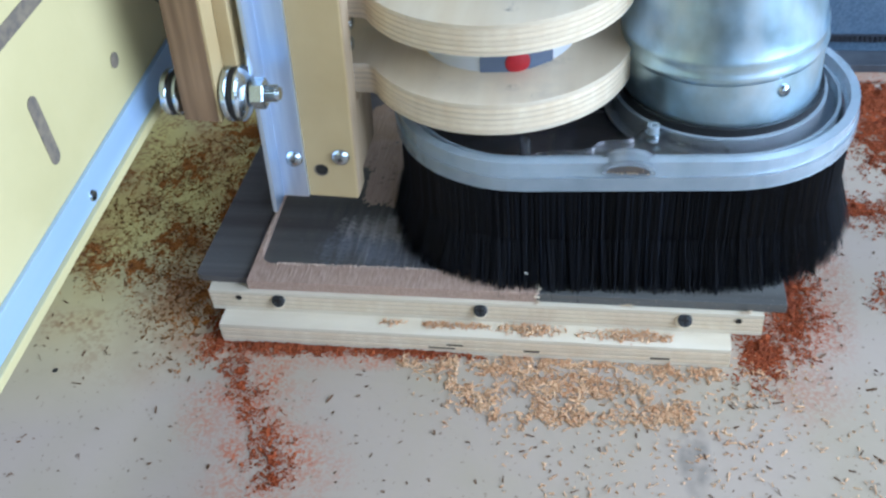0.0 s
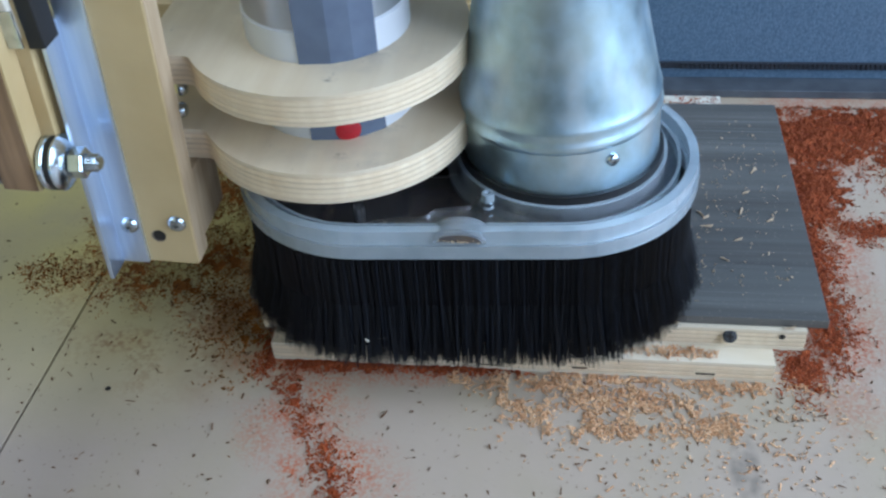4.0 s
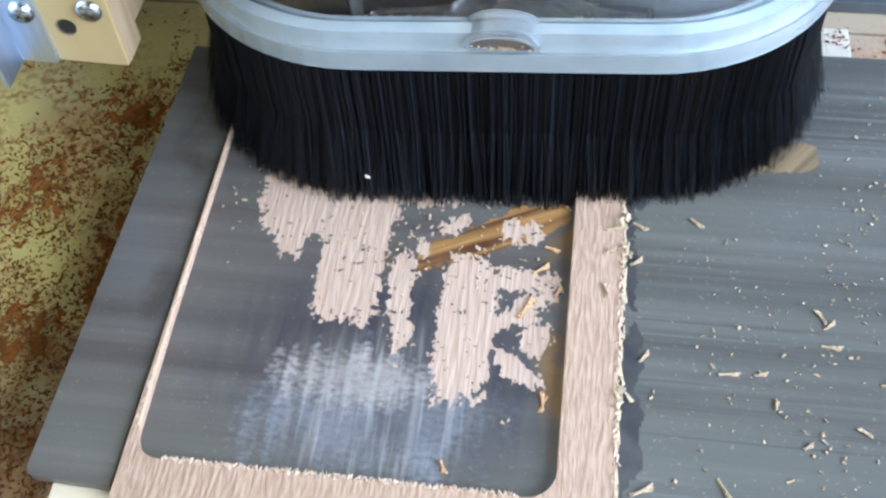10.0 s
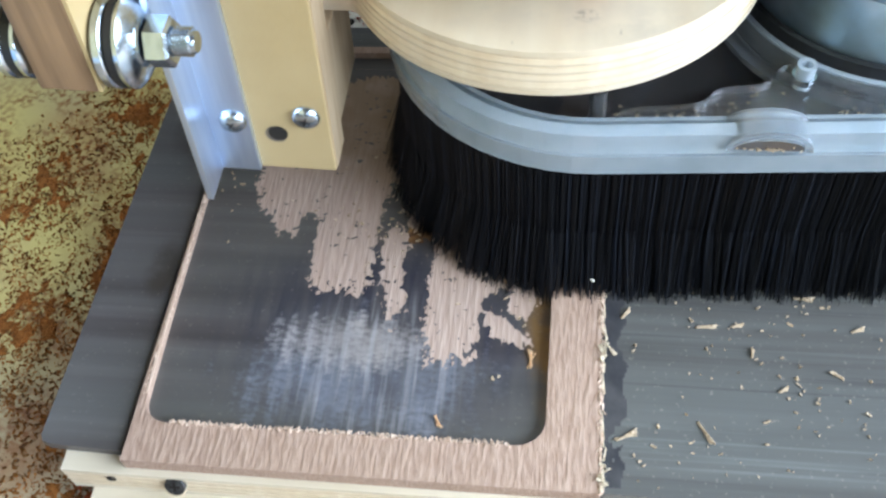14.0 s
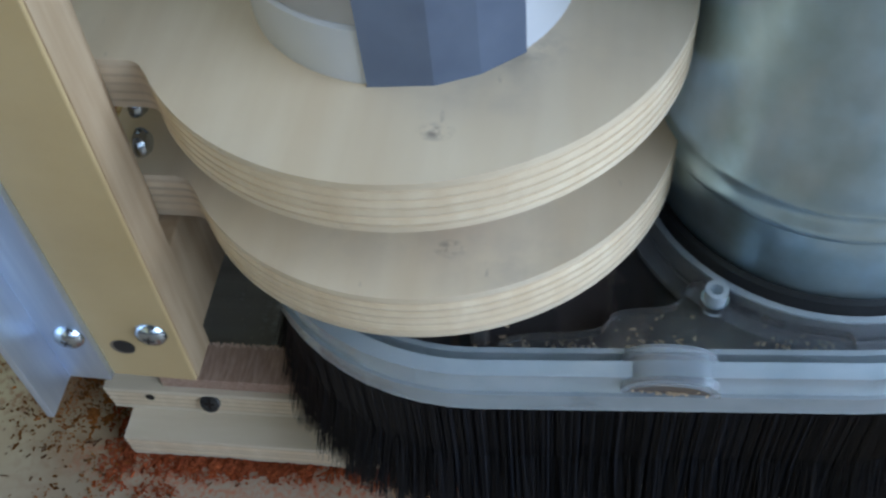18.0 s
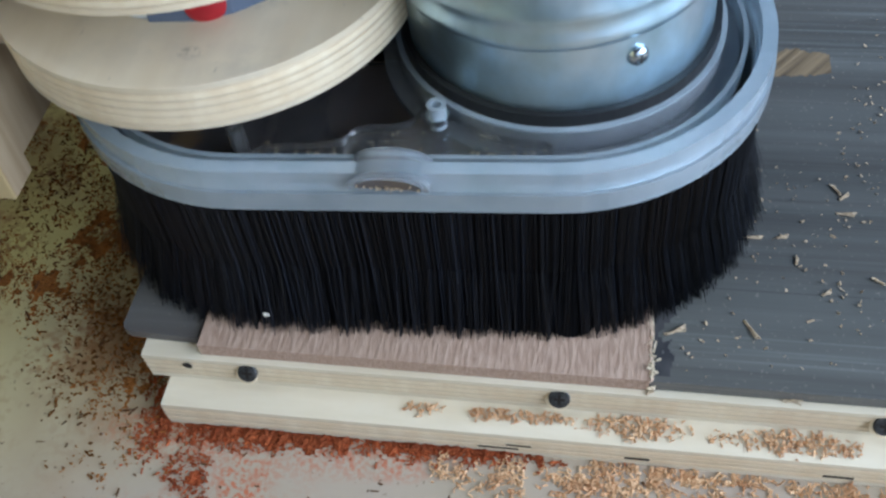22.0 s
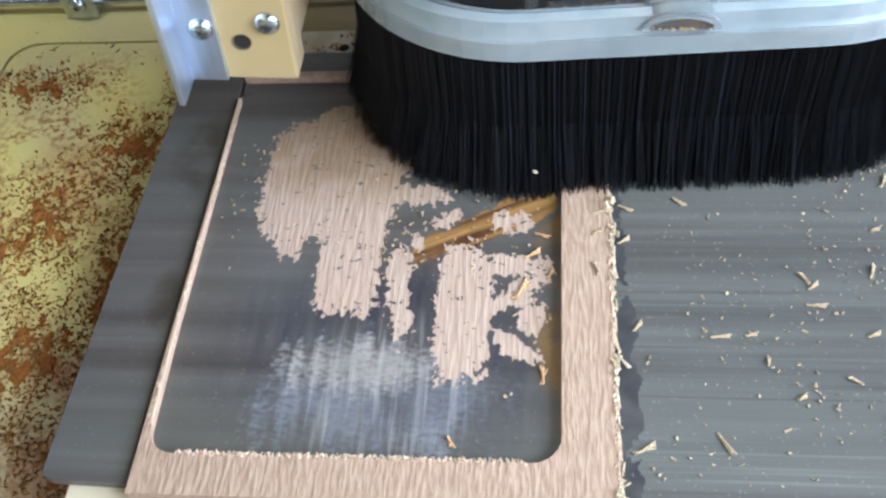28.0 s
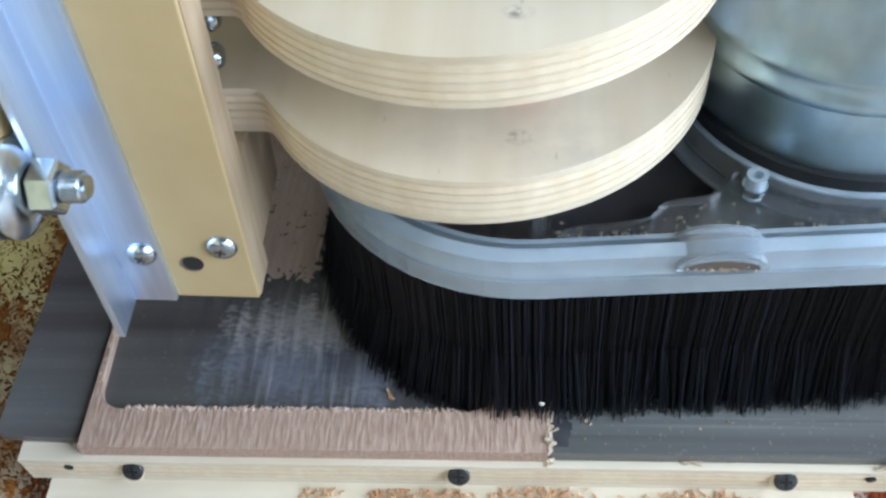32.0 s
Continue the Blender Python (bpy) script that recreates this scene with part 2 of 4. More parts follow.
def laminate_surface(name, dust=0.0, scuff=False):
    """Grey wood print with streaks along x."""
    m, n, l, b = shade(name, 0.33)
    v = n.new("ShaderNodeTexCoord").outputs["Object"]
    s1 = noise_fac(n, l, v, 105, 0.36, 0.66, (0.025, 1, 1), 9)
    s2 = noise_fac(n, l, v, 330, 0.4, 0.66, (0.02, 1, 1), 6)
    big = noise_fac(n, l, v, 38, 0.4, 0.62, (0.03, 1, 1))
    col = blend(n, l, s1, (0.062, 0.053, 0.051), (0.116, 0.104, 0.1)) if scuff else blend(n, l, s1, (0.078, 0.077, 0.072), (0.129, 0.128, 0.12))
    col = blend(n, l, calc(n, l, "MULTIPLY", s2, 0.5), col, (0.075, 0.066, 0.06))
    col = blend(n, l, calc(n, l, "MULTIPLY", big, 0.45), col, (0.13, 0.134, 0.126))
    if not scuff:
        # fine pale and dark lines of the print
        pale_line = noise_fac(n, l, v, 520, 0.55, 0.72, (0.012, 1, 1), 6)
        band = noise_fac(n, l, v, 60, 0.45, 0.6, (0.015, 1, 1), 3)
        col = blend(n, l, calc(n, l, "MULTIPLY", calc(n, l, "MULTIPLY", pale_line, band), 0.6), col, (0.2, 0.215, 0.205))
        dark_line = noise_fac(n, l, v, 430, 0.6, 0.7, (0.012, 1, 1), 5)
        col = blend(n, l, calc(n, l, "MULTIPLY", dark_line, 0.55), col, (0.05, 0.047, 0.046))
    if scuff:
        # dark burnish, a painted bluish sky reflection, then pale scratched band, white strokes
        lines = noise_fac(n, l, v, 230, 0.36, 0.66, (1, 0.13, 1), 7)
        thin = noise_fac(n, l, v, 420, 0.48, 0.68, (1, 0.07, 1), 5)
        grain = noise_fac(n, l, v, 620, 0.34, 0.62, (0.55, 1, 1), 4)
        cloud = noise_fac(n, l, v, 42, 0.22, 0.55)
        worn = calc(n, l, "MULTIPLY", calc(n, l, "ADD", calc(n, l, "MULTIPLY", lines, 0.75), 0.25), calc(n, l, "ADD", calc(n, l, "MULTIPLY", grain, 0.6), 0.4))
        dark = calc(n, l, "MULTIPLY", calc(n, l, "MULTIPLY", blob_fac(n, l, v, 56, 52, 66, 46), 2.2), calc(n, l, "ADD", calc(n, l, "MULTIPLY", lines, 0.6), 0.4))
        col = blend(n, l, dark, col, (0.03, 0.029, 0.042))
        ragged = calc(n, l, "ADD", calc(n, l, "ADD", calc(n, l, "MULTIPLY", lines, 0.9), calc(n, l, "MULTIPLY", grain, 0.5), False), calc(n, l, "MULTIPLY", cloud, 0.5), False)

        def broken(cx, cy, rx, ry, gain, bias):
            edge = calc(n, l, "SUBTRACT", calc(n, l, "ADD", calc(n, l, "MULTIPLY", blob_fac(n, l, v, cx, cy, rx, ry), gain, False), ragged, False), bias)
            return calc(n, l, "MULTIPLY", edge, calc(n, l, "ADD", calc(n, l, "MULTIPLY", worn, 0.6), 0.35))

        sky_sheen = calc(n, l, "MULTIPLY", broken(54, 36, 58, 32, 2.6, 1.75), cloud)
        col = blend(n, l, calc(n, l, "MULTIPLY", sky_sheen, 0.7), col, (0.24, 0.255, 0.3))
        pale = broken(49, 48, 44, 15, 2.6, 1.8)
        col = blend(n, l, calc(n, l, "MULTIPLY", pale, 0.78), col, (0.42, 0.375, 0.35))
        strokes = calc(n, l, "MULTIPLY", calc(n, l, "MULTIPLY", blob_fac(n, l, v, 56, 38, 34, 34), 2.4), thin)
        col = blend(n, l, calc(n, l, "MULTIPLY", strokes, 0.45), col, (0.4, 0.39, 0.4))
        dirt = calc(n, l, "MULTIPLY", calc(n, l, "MULTIPLY", blob_fac(n, l, v, 55, 130, 60, 70), 2.5), noise_fac(n, l, v, 30, 0.6, 0.75))
        col = blend(n, l, dirt, col, (0.12, 0.085, 0.05))
        grime = calc(n, l, "MULTIPLY", calc(n, l, "MULTIPLY", calc(n, l, "ADD", blob_fac(n, l, v, -24, 138, 12, 24), blob_fac(n, l, v, -22, 72, 7, 14)), 2.2), noise_fac(n, l, v, 75, 0.36, 0.6, detail=7))
        col = blend(n, l, calc(n, l, "MULTIPLY", grime, 0.8), col, (0.045, 0.036, 0.028))
        amber = calc(n, l, "MULTIPLY", calc(n, l, "MULTIPLY", blob_fac(n, l, v, 112, 82, 12, 62), 3.0), noise_fac(n, l, v, 70, 0.38, 0.6, detail=7))
        col = blend(n, l, calc(n, l, "MULTIPLY", amber, 0.85), col, (0.2, 0.11, 0.035))
    if dust:
        fine = calc(n, l, "MULTIPLY", noise_fac(n, l, v, 700, 0.66, 0.72, detail=2), dust)
        col = blend(n, l, fine, col, (0.5, 0.44, 0.36))
    l.new(col, b.inputs["Base Color"])
    relief(n, l, b, s2, 0.08)
    return m


def wood_surface(name, c1, c2, c3, axis=(1, 0.06, 1), rough=0.65, fine=330, coarse=30, bump=0.25, turn=0.0):
    m, n, l, b = shade(name, rough)
    v = n.new("ShaderNodeTexCoord").outputs["Object"]
    f = noise_fac(n, l, v, fine, 0.33, 0.67, axis, 6, radians(turn))
    g = noise_fac(n, l, v, coarse, 0.35, 0.65)
    col = blend(n, l, f, c1, c2)
    col = blend(n, l, calc(n, l, "MULTIPLY", g, 0.4), col, c3)
    info = n.new("ShaderNodeObjectInfo").outputs["Random"]
    hsv = n.new("ShaderNodeHueSaturation")
    mr = n.new("ShaderNodeMapRange")
    mr.inputs["To Min"].default_value, mr.inputs["To Max"].default_value = 0.92, 1.06
    l.new(info, mr.inputs["Value"])
    l.new(mr.outputs[0], hsv.inputs["Value"])
    l.new(col, hsv.inputs["Color"])
    l.new(hsv.outputs[0], b.inputs["Base Color"])
    relief(n, l, b, f, bump)
    return m


def dust_surface(name, c1, c2, c3):
    m, n, l, b = shade(name, 0.9)
    b.inputs["Specular IOR Level"].default_value = 0.15
    v = n.new("ShaderNodeTexCoord").outputs["Object"]
    f = noise_fac(n, l, v, 900, 0.35, 0.65, detail=3)
    g = noise_fac(n, l, v, 120, 0.35, 0.65)
    rnd = n.new("ShaderNodeNewGeometry").outputs["Random Per Island"]
    col = blend(n, l, f, c1, c2)
    col = blend(n, l, calc(n, l, "MULTIPLY", g, 0.6), col, c3)
    col = blend(n, l, calc(n, l, "MULTIPLY", rnd, 0.5), col, c2)
    l.new(col, b.inputs["Base Color"])
    relief(n, l, b, f, 0.8, 0.001)
    return m


bed_paint = bed_surface()


def clamp_surface():
    """Sanded birch with two small grey knots."""
    m = wood_surface("clamp_face", (0.66, 0.54, 0.375), (0.74, 0.635, 0.47), (0.57, 0.46, 0.31), (1, 0.12, 1), 0.5, 90, 18, 0.05)
    n, l = m.node_tree.nodes, m.node_tree.links
    b = n["Principled BSDF"]
    v = n.new("ShaderNodeTexCoord").outputs["Object"]
    undertone = b.inputs["Base Color"].links[0].from_socket
    soil = calc(n, l, "MULTIPLY", noise_fac(n, l, v, 26, 0.5, 0.72, detail=7), noise_fac(n, l, v, 140, 0.3, 0.6))
    undertone = blend(n, l, calc(n, l, "MULTIPLY", soil, 0.4), undertone, (0.4, 0.35, 0.29))
    fleck = noise_fac(n, l, v, 210, 0.7, 0.75, (1, 0.35, 1), 3)
    undertone = blend(n, l, calc(n, l, "MULTIPLY", fleck, 0.5), undertone, (0.3, 0.25, 0.2))
    k = calc(n, l, "ADD", blob_fac(n, l, v, 116, 24, 4, 2.8), calc(n, l, "MULTIPLY", blob_fac(n, l, v, 128, 48, 14, 8), 0.35))
    k = calc(n, l, "MULTIPLY", calc(n, l, "MULTIPLY", k, 1.4), noise_fac(n, l, v, 320, 0.42, 0.6))
    l.new(blend(n, l, k, undertone, (0.24, 0.2, 0.16)), b.inputs["Base Color"])
    return m


def zinc_sheet():
    """Dulled galvanised steel: spangle, olive patina in patches and rubbed bright spots."""
    m, n, l, b = shade("galvanised", 0.34, 1.0)
    v = n.new("ShaderNodeTexCoord").outputs["Object"]
    spangle = noise_fac(n, l, v, 85, 0.3, 0.72, detail=3)
    patina = noise_fac(n, l, v, 30, 0.38, 0.68, detail=5)
    rub = noise_fac(n, l, v, 46, 0.52, 0.8, (1, 1, 0.5), 3)
    # the sky's blue reflection is put into the spangle colours
    col = blend(n, l, spangle, (0.4, 0.56, 0.65), (0.57, 0.77, 0.92))
    col = blend(n, l, calc(n, l, "MULTIPLY", patina, 0.6), col, (0.44, 0.48, 0.43))
    col = blend(n, l, calc(n, l, "MULTIPLY", rub, 0.6), col, (0.86, 0.9, 0.92))
    l.new(col, b.inputs["Base Color"])
    gloss = calc(n, l, "ADD", calc(n, l, "MULTIPLY", patina, 0.16), calc(n, l, "MULTIPLY", spangle, 0.08))
    l.new(calc(n, l, "ADD", gloss, 0.29), b.inputs["Roughness"])
    relief(n, l, b, noise_fac(n, l, v, 42, 0.2, 0.8, detail=2), 0.03, 0.0012)
    return m


birch = wood_surface("birch", (0.66, 0.57, 0.42), (0.74, 0.66, 0.52), (0.6, 0.5, 0.35), (0.15, 1, 1), 0.5, 160, 22, 0.08)
clamp_face = clamp_surface()
ply_light = wood_surface("ply_light", (0.7, 0.57, 0.39), (0.79, 0.68, 0.5), (0.64, 0.49, 0.31), (1, 1, 0.3), 0.6, 200, 40, 0.15)
ply_dark = wood_surface("ply_dark", (0.56, 0.45, 0.3), (0.65, 0.54, 0.38), (0.5, 0.39, 0.25), (1, 1, 0.3), 0.7, 260, 40, 0.3)
clamp_core = wood_surface("clamp_core", (0.6, 0.485, 0.33), (0.68, 0.57, 0.41), (0.52, 0.4, 0.26), (1, 1, 0.3), 0.7, 260, 40, 0.25)
grey_laminate = laminate_surface("grey_laminate", 0.2)
pocket_laminate = laminate_surface("pocket_laminate", 0.1, True)
routed_wood = wood_surface("routed_wood", (0.345, 0.222, 0.16), (0.49, 0.348, 0.265), (0.41, 0.28, 0.203), (1, 0.2, 1), 0.75, 780, 50, 0.5)
worn_wood = wood_surface("worn_wood", (0.395, 0.28, 0.222), (0.485, 0.367, 0.3), (0.44, 0.305, 0.237), (1, 0.1, 1), 0.75, 640, 40, 0.45)
wn2, wl2 = worn_wood.node_tree.nodes, worn_wood.node_tree.links
unshaded = wn2["Principled BSDF"].inputs["Base Color"].links[0].from_socket
plan = wn2.new("ShaderNodeTexCoord").outputs["Object"]
# shade between column and brush, painted brown into the worn wood
rear_shade = calc(wn2, wl2, "MULTIPLY", calc(wn2, wl2, "MULTIPLY", blob_fac(wn2, wl2, plan, 38, 152, 62, 42), 2.2), calc(wn2, wl2, "ADD", noise_fac(wn2, wl2, plan, 60, 0.3, 0.6), 0.4))
wl2.new(blend(wn2, wl2, calc(wn2, wl2, "MULTIPLY", rear_shade, 0.75), unshaded, (0.28, 0.18, 0.1)), wn2["Principled BSDF"].inputs["Base Color"])
edge_wood = wood_surface("edge_wood", (0.6, 0.42, 0.3), (0.75, 0.58, 0.45), (0.66, 0.5, 0.38), (0.3, 0.3, 1), 0.7, 500, 60, 0.5)
resin_wood = wood_surface("resin_wood", (0.06, 0.022, 0.01), (0.52, 0.29, 0.1), (0.2, 0.1, 0.045), (1, 0.05, 1), 0.35, 260, 90, 0.2, 64)
hatch_wood = wood_surface("hatch_wood", (0.06, 0.04, 0.024), (0.36, 0.265, 0.155), (0.24, 0.17, 0.1), (1, 0.03, 1), 0.5, 400, 60, 0.3, 40)
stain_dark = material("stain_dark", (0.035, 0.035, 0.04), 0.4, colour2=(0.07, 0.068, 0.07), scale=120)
column_paint = material("column_paint", (0.49, 0.37, 0.19), 0.45, colour2=(0.43, 0.315, 0.15), scale=22, bump=0.08, bump_scale=500)
# bare edge wood, darkened for the clamps' shade on the column's side
column_edge = wood_surface("column_edge", (0.4, 0.29, 0.17), (0.52, 0.4, 0.26), (0.31, 0.21, 0.12), (1, 1, 0.08), 0.6, 220, 30, 0.2)
aluminium = material("aluminium", (0.74, 0.84, 0.97), 0.42, 1.0, colour2=(0.58, 0.68, 0.84), scale=60, stretch=(3, 3, 0.2), bump=0.06, bump_scale=200)
rail_blue = material("rail_blue", (0.36, 0.5, 0.7), 0.4, 0.35, colour2=(0.42, 0.56, 0.74), scale=40, stretch=(1, 0.1, 1), bump=0.03)
zinc = material("zinc", (0.62, 0.68, 0.74), 0.22, 1.0, colour2=(0.42, 0.47, 0.5), scale=160, bump=0.04)
galvanised = zinc_sheet()
rubber = material("rubber", (0.012, 0.012, 0.013), 0.5)
# near-black colour in place of the shade inside holes, joints and recesses
dark_recess = material("dark_recess", (0.02, 0.016, 0.012), 0.9)
black_screw = material("black_screw", (0.035, 0.035, 0.035), 0.35, 0.6, colour2=(0.09, 0.09, 0.09), scale=500)
bristle_black = material("bristle_black", (0.004, 0.004, 0.0045), 0.45, colour2=(0.009, 0.009, 0.01), scale=300, stretch=(1, 1, 0.05))
bn, bl = bristle_black.node_tree.nodes, bristle_black.node_tree.links
bn["Principled BSDF"].inputs["Specular IOR Level"].default_value = 0.24
tone = calc(bn, bl, "POWER", bn.new("ShaderNodeNewGeometry").outputs["Random Per Island"], 3.0)
# a bluish sheen is put into the colour of random bristles
bl.new(blend(bn, bl, tone, (0.003, 0.003, 0.0035), (0.012, 0.015, 0.023)), bn["Principled BSDF"].inputs["Base Color"])
spindle_white = material("spindle_white", (0.62, 0.64, 0.67), 0.32, colour2=(0.55, 0.57, 0.6), scale=30)
spindle_silver = material("spindle_silver", (0.5, 0.52, 0.56), 0.3, 0.7, colour2=(0.4, 0.42, 0.46), scale=30)
spindle_grey = material("spindle_grey", (0.1, 0.125, 0.18), 0.35, colour2=(0.13, 0.16, 0.22), scale=60)
red_plastic = material("red_plastic", (0.42, 0.016, 0.024), 0.35, colour2=(0.34, 0.012, 0.02), scale=200)
oak = wood_surface("oak", (0.1, 0.055, 0.026), (0.3, 0.185, 0.1), (0.17, 0.1, 0.05), (1, 1, 0.05), 0.55, 200, 30, 0.25)
gantry_paint = material("gantry_paint", (0.55, 0.47, 0.24), 0.45, colour2=(0.48, 0.41, 0.2), scale=14, bump=0.06)
slot_wood = material("slot_wood", (0.2, 0.16, 0.11), 0.8, colour2=(0.12, 0.1, 0.08), scale=300)
blue_sheet = material("blue_sheet", (0.075, 0.125, 0.19), 0.42, colour2=(0.12, 0.18, 0.25), scale=520, bump=0.5, bump_scale=520, detail=2)
ledge_grey = material("ledge_grey", (0.075, 0.085, 0.1), 0.4, 0.3, colour2=(0.11, 0.125, 0.145), scale=60, bump=0.1)
belt_black = material("belt_black", (0.02, 0.022, 0.028), 0.5, colour2=(0.035, 0.04, 0.05), scale=400)
white_paint = material("white_paint", (0.66, 0.63, 0.54), 0.5, colour2=(0.46, 0.36, 0.24), scale=60, contrast=(0.5, 0.75), bump=0.1)
# kept dark so the unseen room bounces little light
plaster = material("plaster", (0.16, 0.15, 0.14), 0.8, colour2=(0.13, 0.125, 0.12), scale=4)
red_dust = dust_surface("red_dust", (0.33, 0.06, 0.02), (0.48, 0.13, 0.045), (0.18, 0.027, 0.009))
umber_dust = dust_surface("umber_dust", (0.13, 0.05, 0.014), (0.28, 0.12, 0.03), (0.06, 0.025, 0.008))
deep_dust = dust_surface("deep_dust", (0.13, 0.024, 0.01), (0.3, 0.075, 0.025), (0.07, 0.012, 0.005))
brown_dust = dust_surface("brown_dust", (0.33, 0.11, 0.02), (0.45, 0.18, 0.045), (0.1, 0.042, 0.01))
tan_dust = dust_surface("tan_dust", (0.66, 0.35, 0.16), (0.84, 0.58, 0.35), (0.5, 0.19, 0.07))
pale_chip = dust_surface("pale_chip", (0.46, 0.33, 0.2), (0.68, 0.55, 0.39), (0.36, 0.24, 0.14))
fray_chip = dust_surface("fray_chip", (0.6, 0.48, 0.33), (0.76, 0.66, 0.5), (0.52, 0.38, 0.22))
dark_chip = dust_surface("dark_chip", (0.1, 0.055, 0.025), (0.2, 0.1, 0.05), (0.06, 0.035, 0.02))


def clear_plastic(name, tint, rough, weight, milk):
    m, n, l, b = shade(name, rough)
    v = n.new("ShaderNodeTexCoord").outputs["Object"]
    b.inputs["Transmission Weight"].default_value = weight
    b.inputs["IOR"].default_value = 1.49
    l.new(blend(n, l, noise_fac(n, l, v, 60, 0.4, 0.7), tint, milk), b.inputs["Base Color"])
    relief(n, l, b, noise_fac(n, l, v, 500, 0.3, 0.7, (1, 1, 6)), 0.05)
    return m


acrylic_edge = clear_plastic("acrylic_edge", (0.76, 0.85, 0.92), 0.17, 0.68, (0.62, 0.72, 0.79))
acrylic_haze = clear_plastic("acrylic_haze", (0.78, 0.83, 0.88), 0.12, 0.84, (0.64, 0.7, 0.76))
acrylic_shade = clear_plastic("acrylic_shade", (0.13, 0.125, 0.13), 0.25, 0.3, (0.17, 0.13, 0.1))
acrylic_plate = clear_plastic("acrylic_plate", (0.86, 0.86, 0.87), 0.07, 0.97, (0.7, 0.69, 0.69))
# smoky tint stands in for the dark inside of the shoe
acrylic_clear = clear_plastic("acrylic_clear", (0.62, 0.58, 0.58), 0.05, 0.96, (0.52, 0.48, 0.48))

# ---- the room: unseen plain walls, open at a side window and two added lamps ----
room = tagged(part("floor", box(-2000, 2000, -2000, 2000, -860, -830), plaster), "plain workshop floor", "floor", kind="structure")
# unseen ceiling, left open for the added overhead lamp
roof = box(-2000, -865, -2000, 2000, 1900, 1940)
box(-225, 2000, -2000, 2000, 1900, 1940, bm=roof)
box(-865, -225, -2000, -210, 1900, 1940, bm=roof)
box(-865, -225, 430, 2000, 1900, 1940, bm=roof)
tagged(part("ceiling", roof, plaster), "plain plastered ceiling with an opening for an added lamp", "ceiling", kind="structure")
tagged(part("wall_north", box(-1240, 1540, 1200, 1240, -830, 1900), plaster), "plain plastered wall", "wall", kind="structure")
tagged(part("wall_west", box(-1240, -1200, -1500, 1200, -830, 1900), plaster), "plain plastered wall", "wall", kind="structure")
east = box(1500, 1540, -1500, 1200, -830, 200)
box(1500, 1540, -1500, 1200, 1390, 1900, bm=east)
box(1500, 1540, -1500, -1180, 200, 1390, bm=east)
box(1500, 1540, 530, 1200, 200, 1390, bm=east)
tagged(part("wall_east", east, plaster), "plain plastered wall with a high window opening", "wall", kind="structure")
# unseen wall, opened only for the front fill lamp
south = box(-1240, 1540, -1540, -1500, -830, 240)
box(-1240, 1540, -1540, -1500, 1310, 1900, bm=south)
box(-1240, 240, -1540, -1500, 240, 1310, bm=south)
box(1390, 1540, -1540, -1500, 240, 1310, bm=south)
tagged(part("wall_south", south, plaster), "plain plastered wall with an opening for an added fill lamp", "wall", kind="structure")

# ---- the machine bed ----
arc = [(-147 + 14 * (1 - math.cos(a)), 238.5 - 14 * (1 - math.sin(a))) for a in [math.pi / 2 * k / 6 for k in range(7)]]
rim = [(-800, -700), (-147, -700)] + arc + [(800, 238.5), (800, 700), (-800, 700)]
tagged(part("ground", box(-805, 805, -705, 705, -62, -22.6), dark_recess), "dark machine base under the bed panels", "machine bed", kind="structure")
tagged(part("floor_outer", prism(rim, -22.5, -20.1), bed_paint), "yellowish cream outer panel of the machine bed", "bed panel", kind="structure")
inner = [(-145.4, -700), (800, -700), (800, 237)] + [(x + 1.5, y - 1.5) for x, y in reversed(arc)]
tagged(part("floor_inner", prism(inner, -22.5, -20, 0.25), bed_paint), "cream painted machine bed panel strewn with red sawdust", "bed panel", kind="structure")
for hx, hy in ((-109, -37), (-142, 216.5)):
    tagged(part("bolt_hole", lathe([(1.5, -20.4), (1.5, -19.93), (0.01, -19.92)], 16, at=(hx, hy, 0)), dark_recess), "small dark screw hole in the bed panel", "screw hole")


# ---- boards under the work ----
def ply_board(name, x0, x1, y0, y1, z0, z1, label, plies=9):
    t = thing(name, label, "plywood board")
    cuts = [0.0]
    for k in range(plies):
        cuts.append(cuts[-1] + (1.55 if k % 2 == 0 else 0.75))
    for k in range(plies):
        lo, hi = (z0 + (z1 - z0) * cuts[j] / cuts[-1] for j in (k, k + 1))
        cut = random.uniform(-0.18, 0.18)
        part("ply_layer", box(x0 + cut, x1 + cut, y0 + (0.0 if k % 2 == 0 else 0.22) + random.uniform(0, 0.12), y1, lo, hi - 0.03), birch if k in (0, plies - 1) else (ply_light if k % 2 == 0 else ply_dark), t)
    return t


def countersunk(parent, x, y, z, r=3.3):
    bm = lathe([(1.6, -3), (r, -0.6), (r, 0.5), (r * 0.92, 0.75), (0.01, 0.85)], 24)
    bmesh.ops.transform(bm, matrix=Matrix.Rotation(radians(90), 4, "X"), verts=bm.verts)
    s = part("screw", bm, black_screw, parent, "black countersunk screw head", True, Matrix.Translation((x * U, (y - 0.7) * U, z * U)) @ Matrix.Rotation(radians(-30), 4, "X"))
    for w, h in ((0.45, 1.7), (1.7, 0.45)):
        part("recess", box(-w, w, -0.9, -0.5, -h, h), dark_recess, s)
    rim_bm = lathe([(r - 0.6, -0.4), (r + 0.5, -0.3), (r + 0.3, 0.0), (r - 0.6, 0.1), (r - 0.6, -0.4)], 24)
    bmesh.ops.transform(rim_bm, matrix=Matrix.Rotation(radians(90), 4, "X"), verts=rim_bm.verts)
    part("torn_rim", rim_bm, ply_light, s, "", False, Matrix.Translation((-0.6 * U, 0.3 * U, -0.8 * U)))


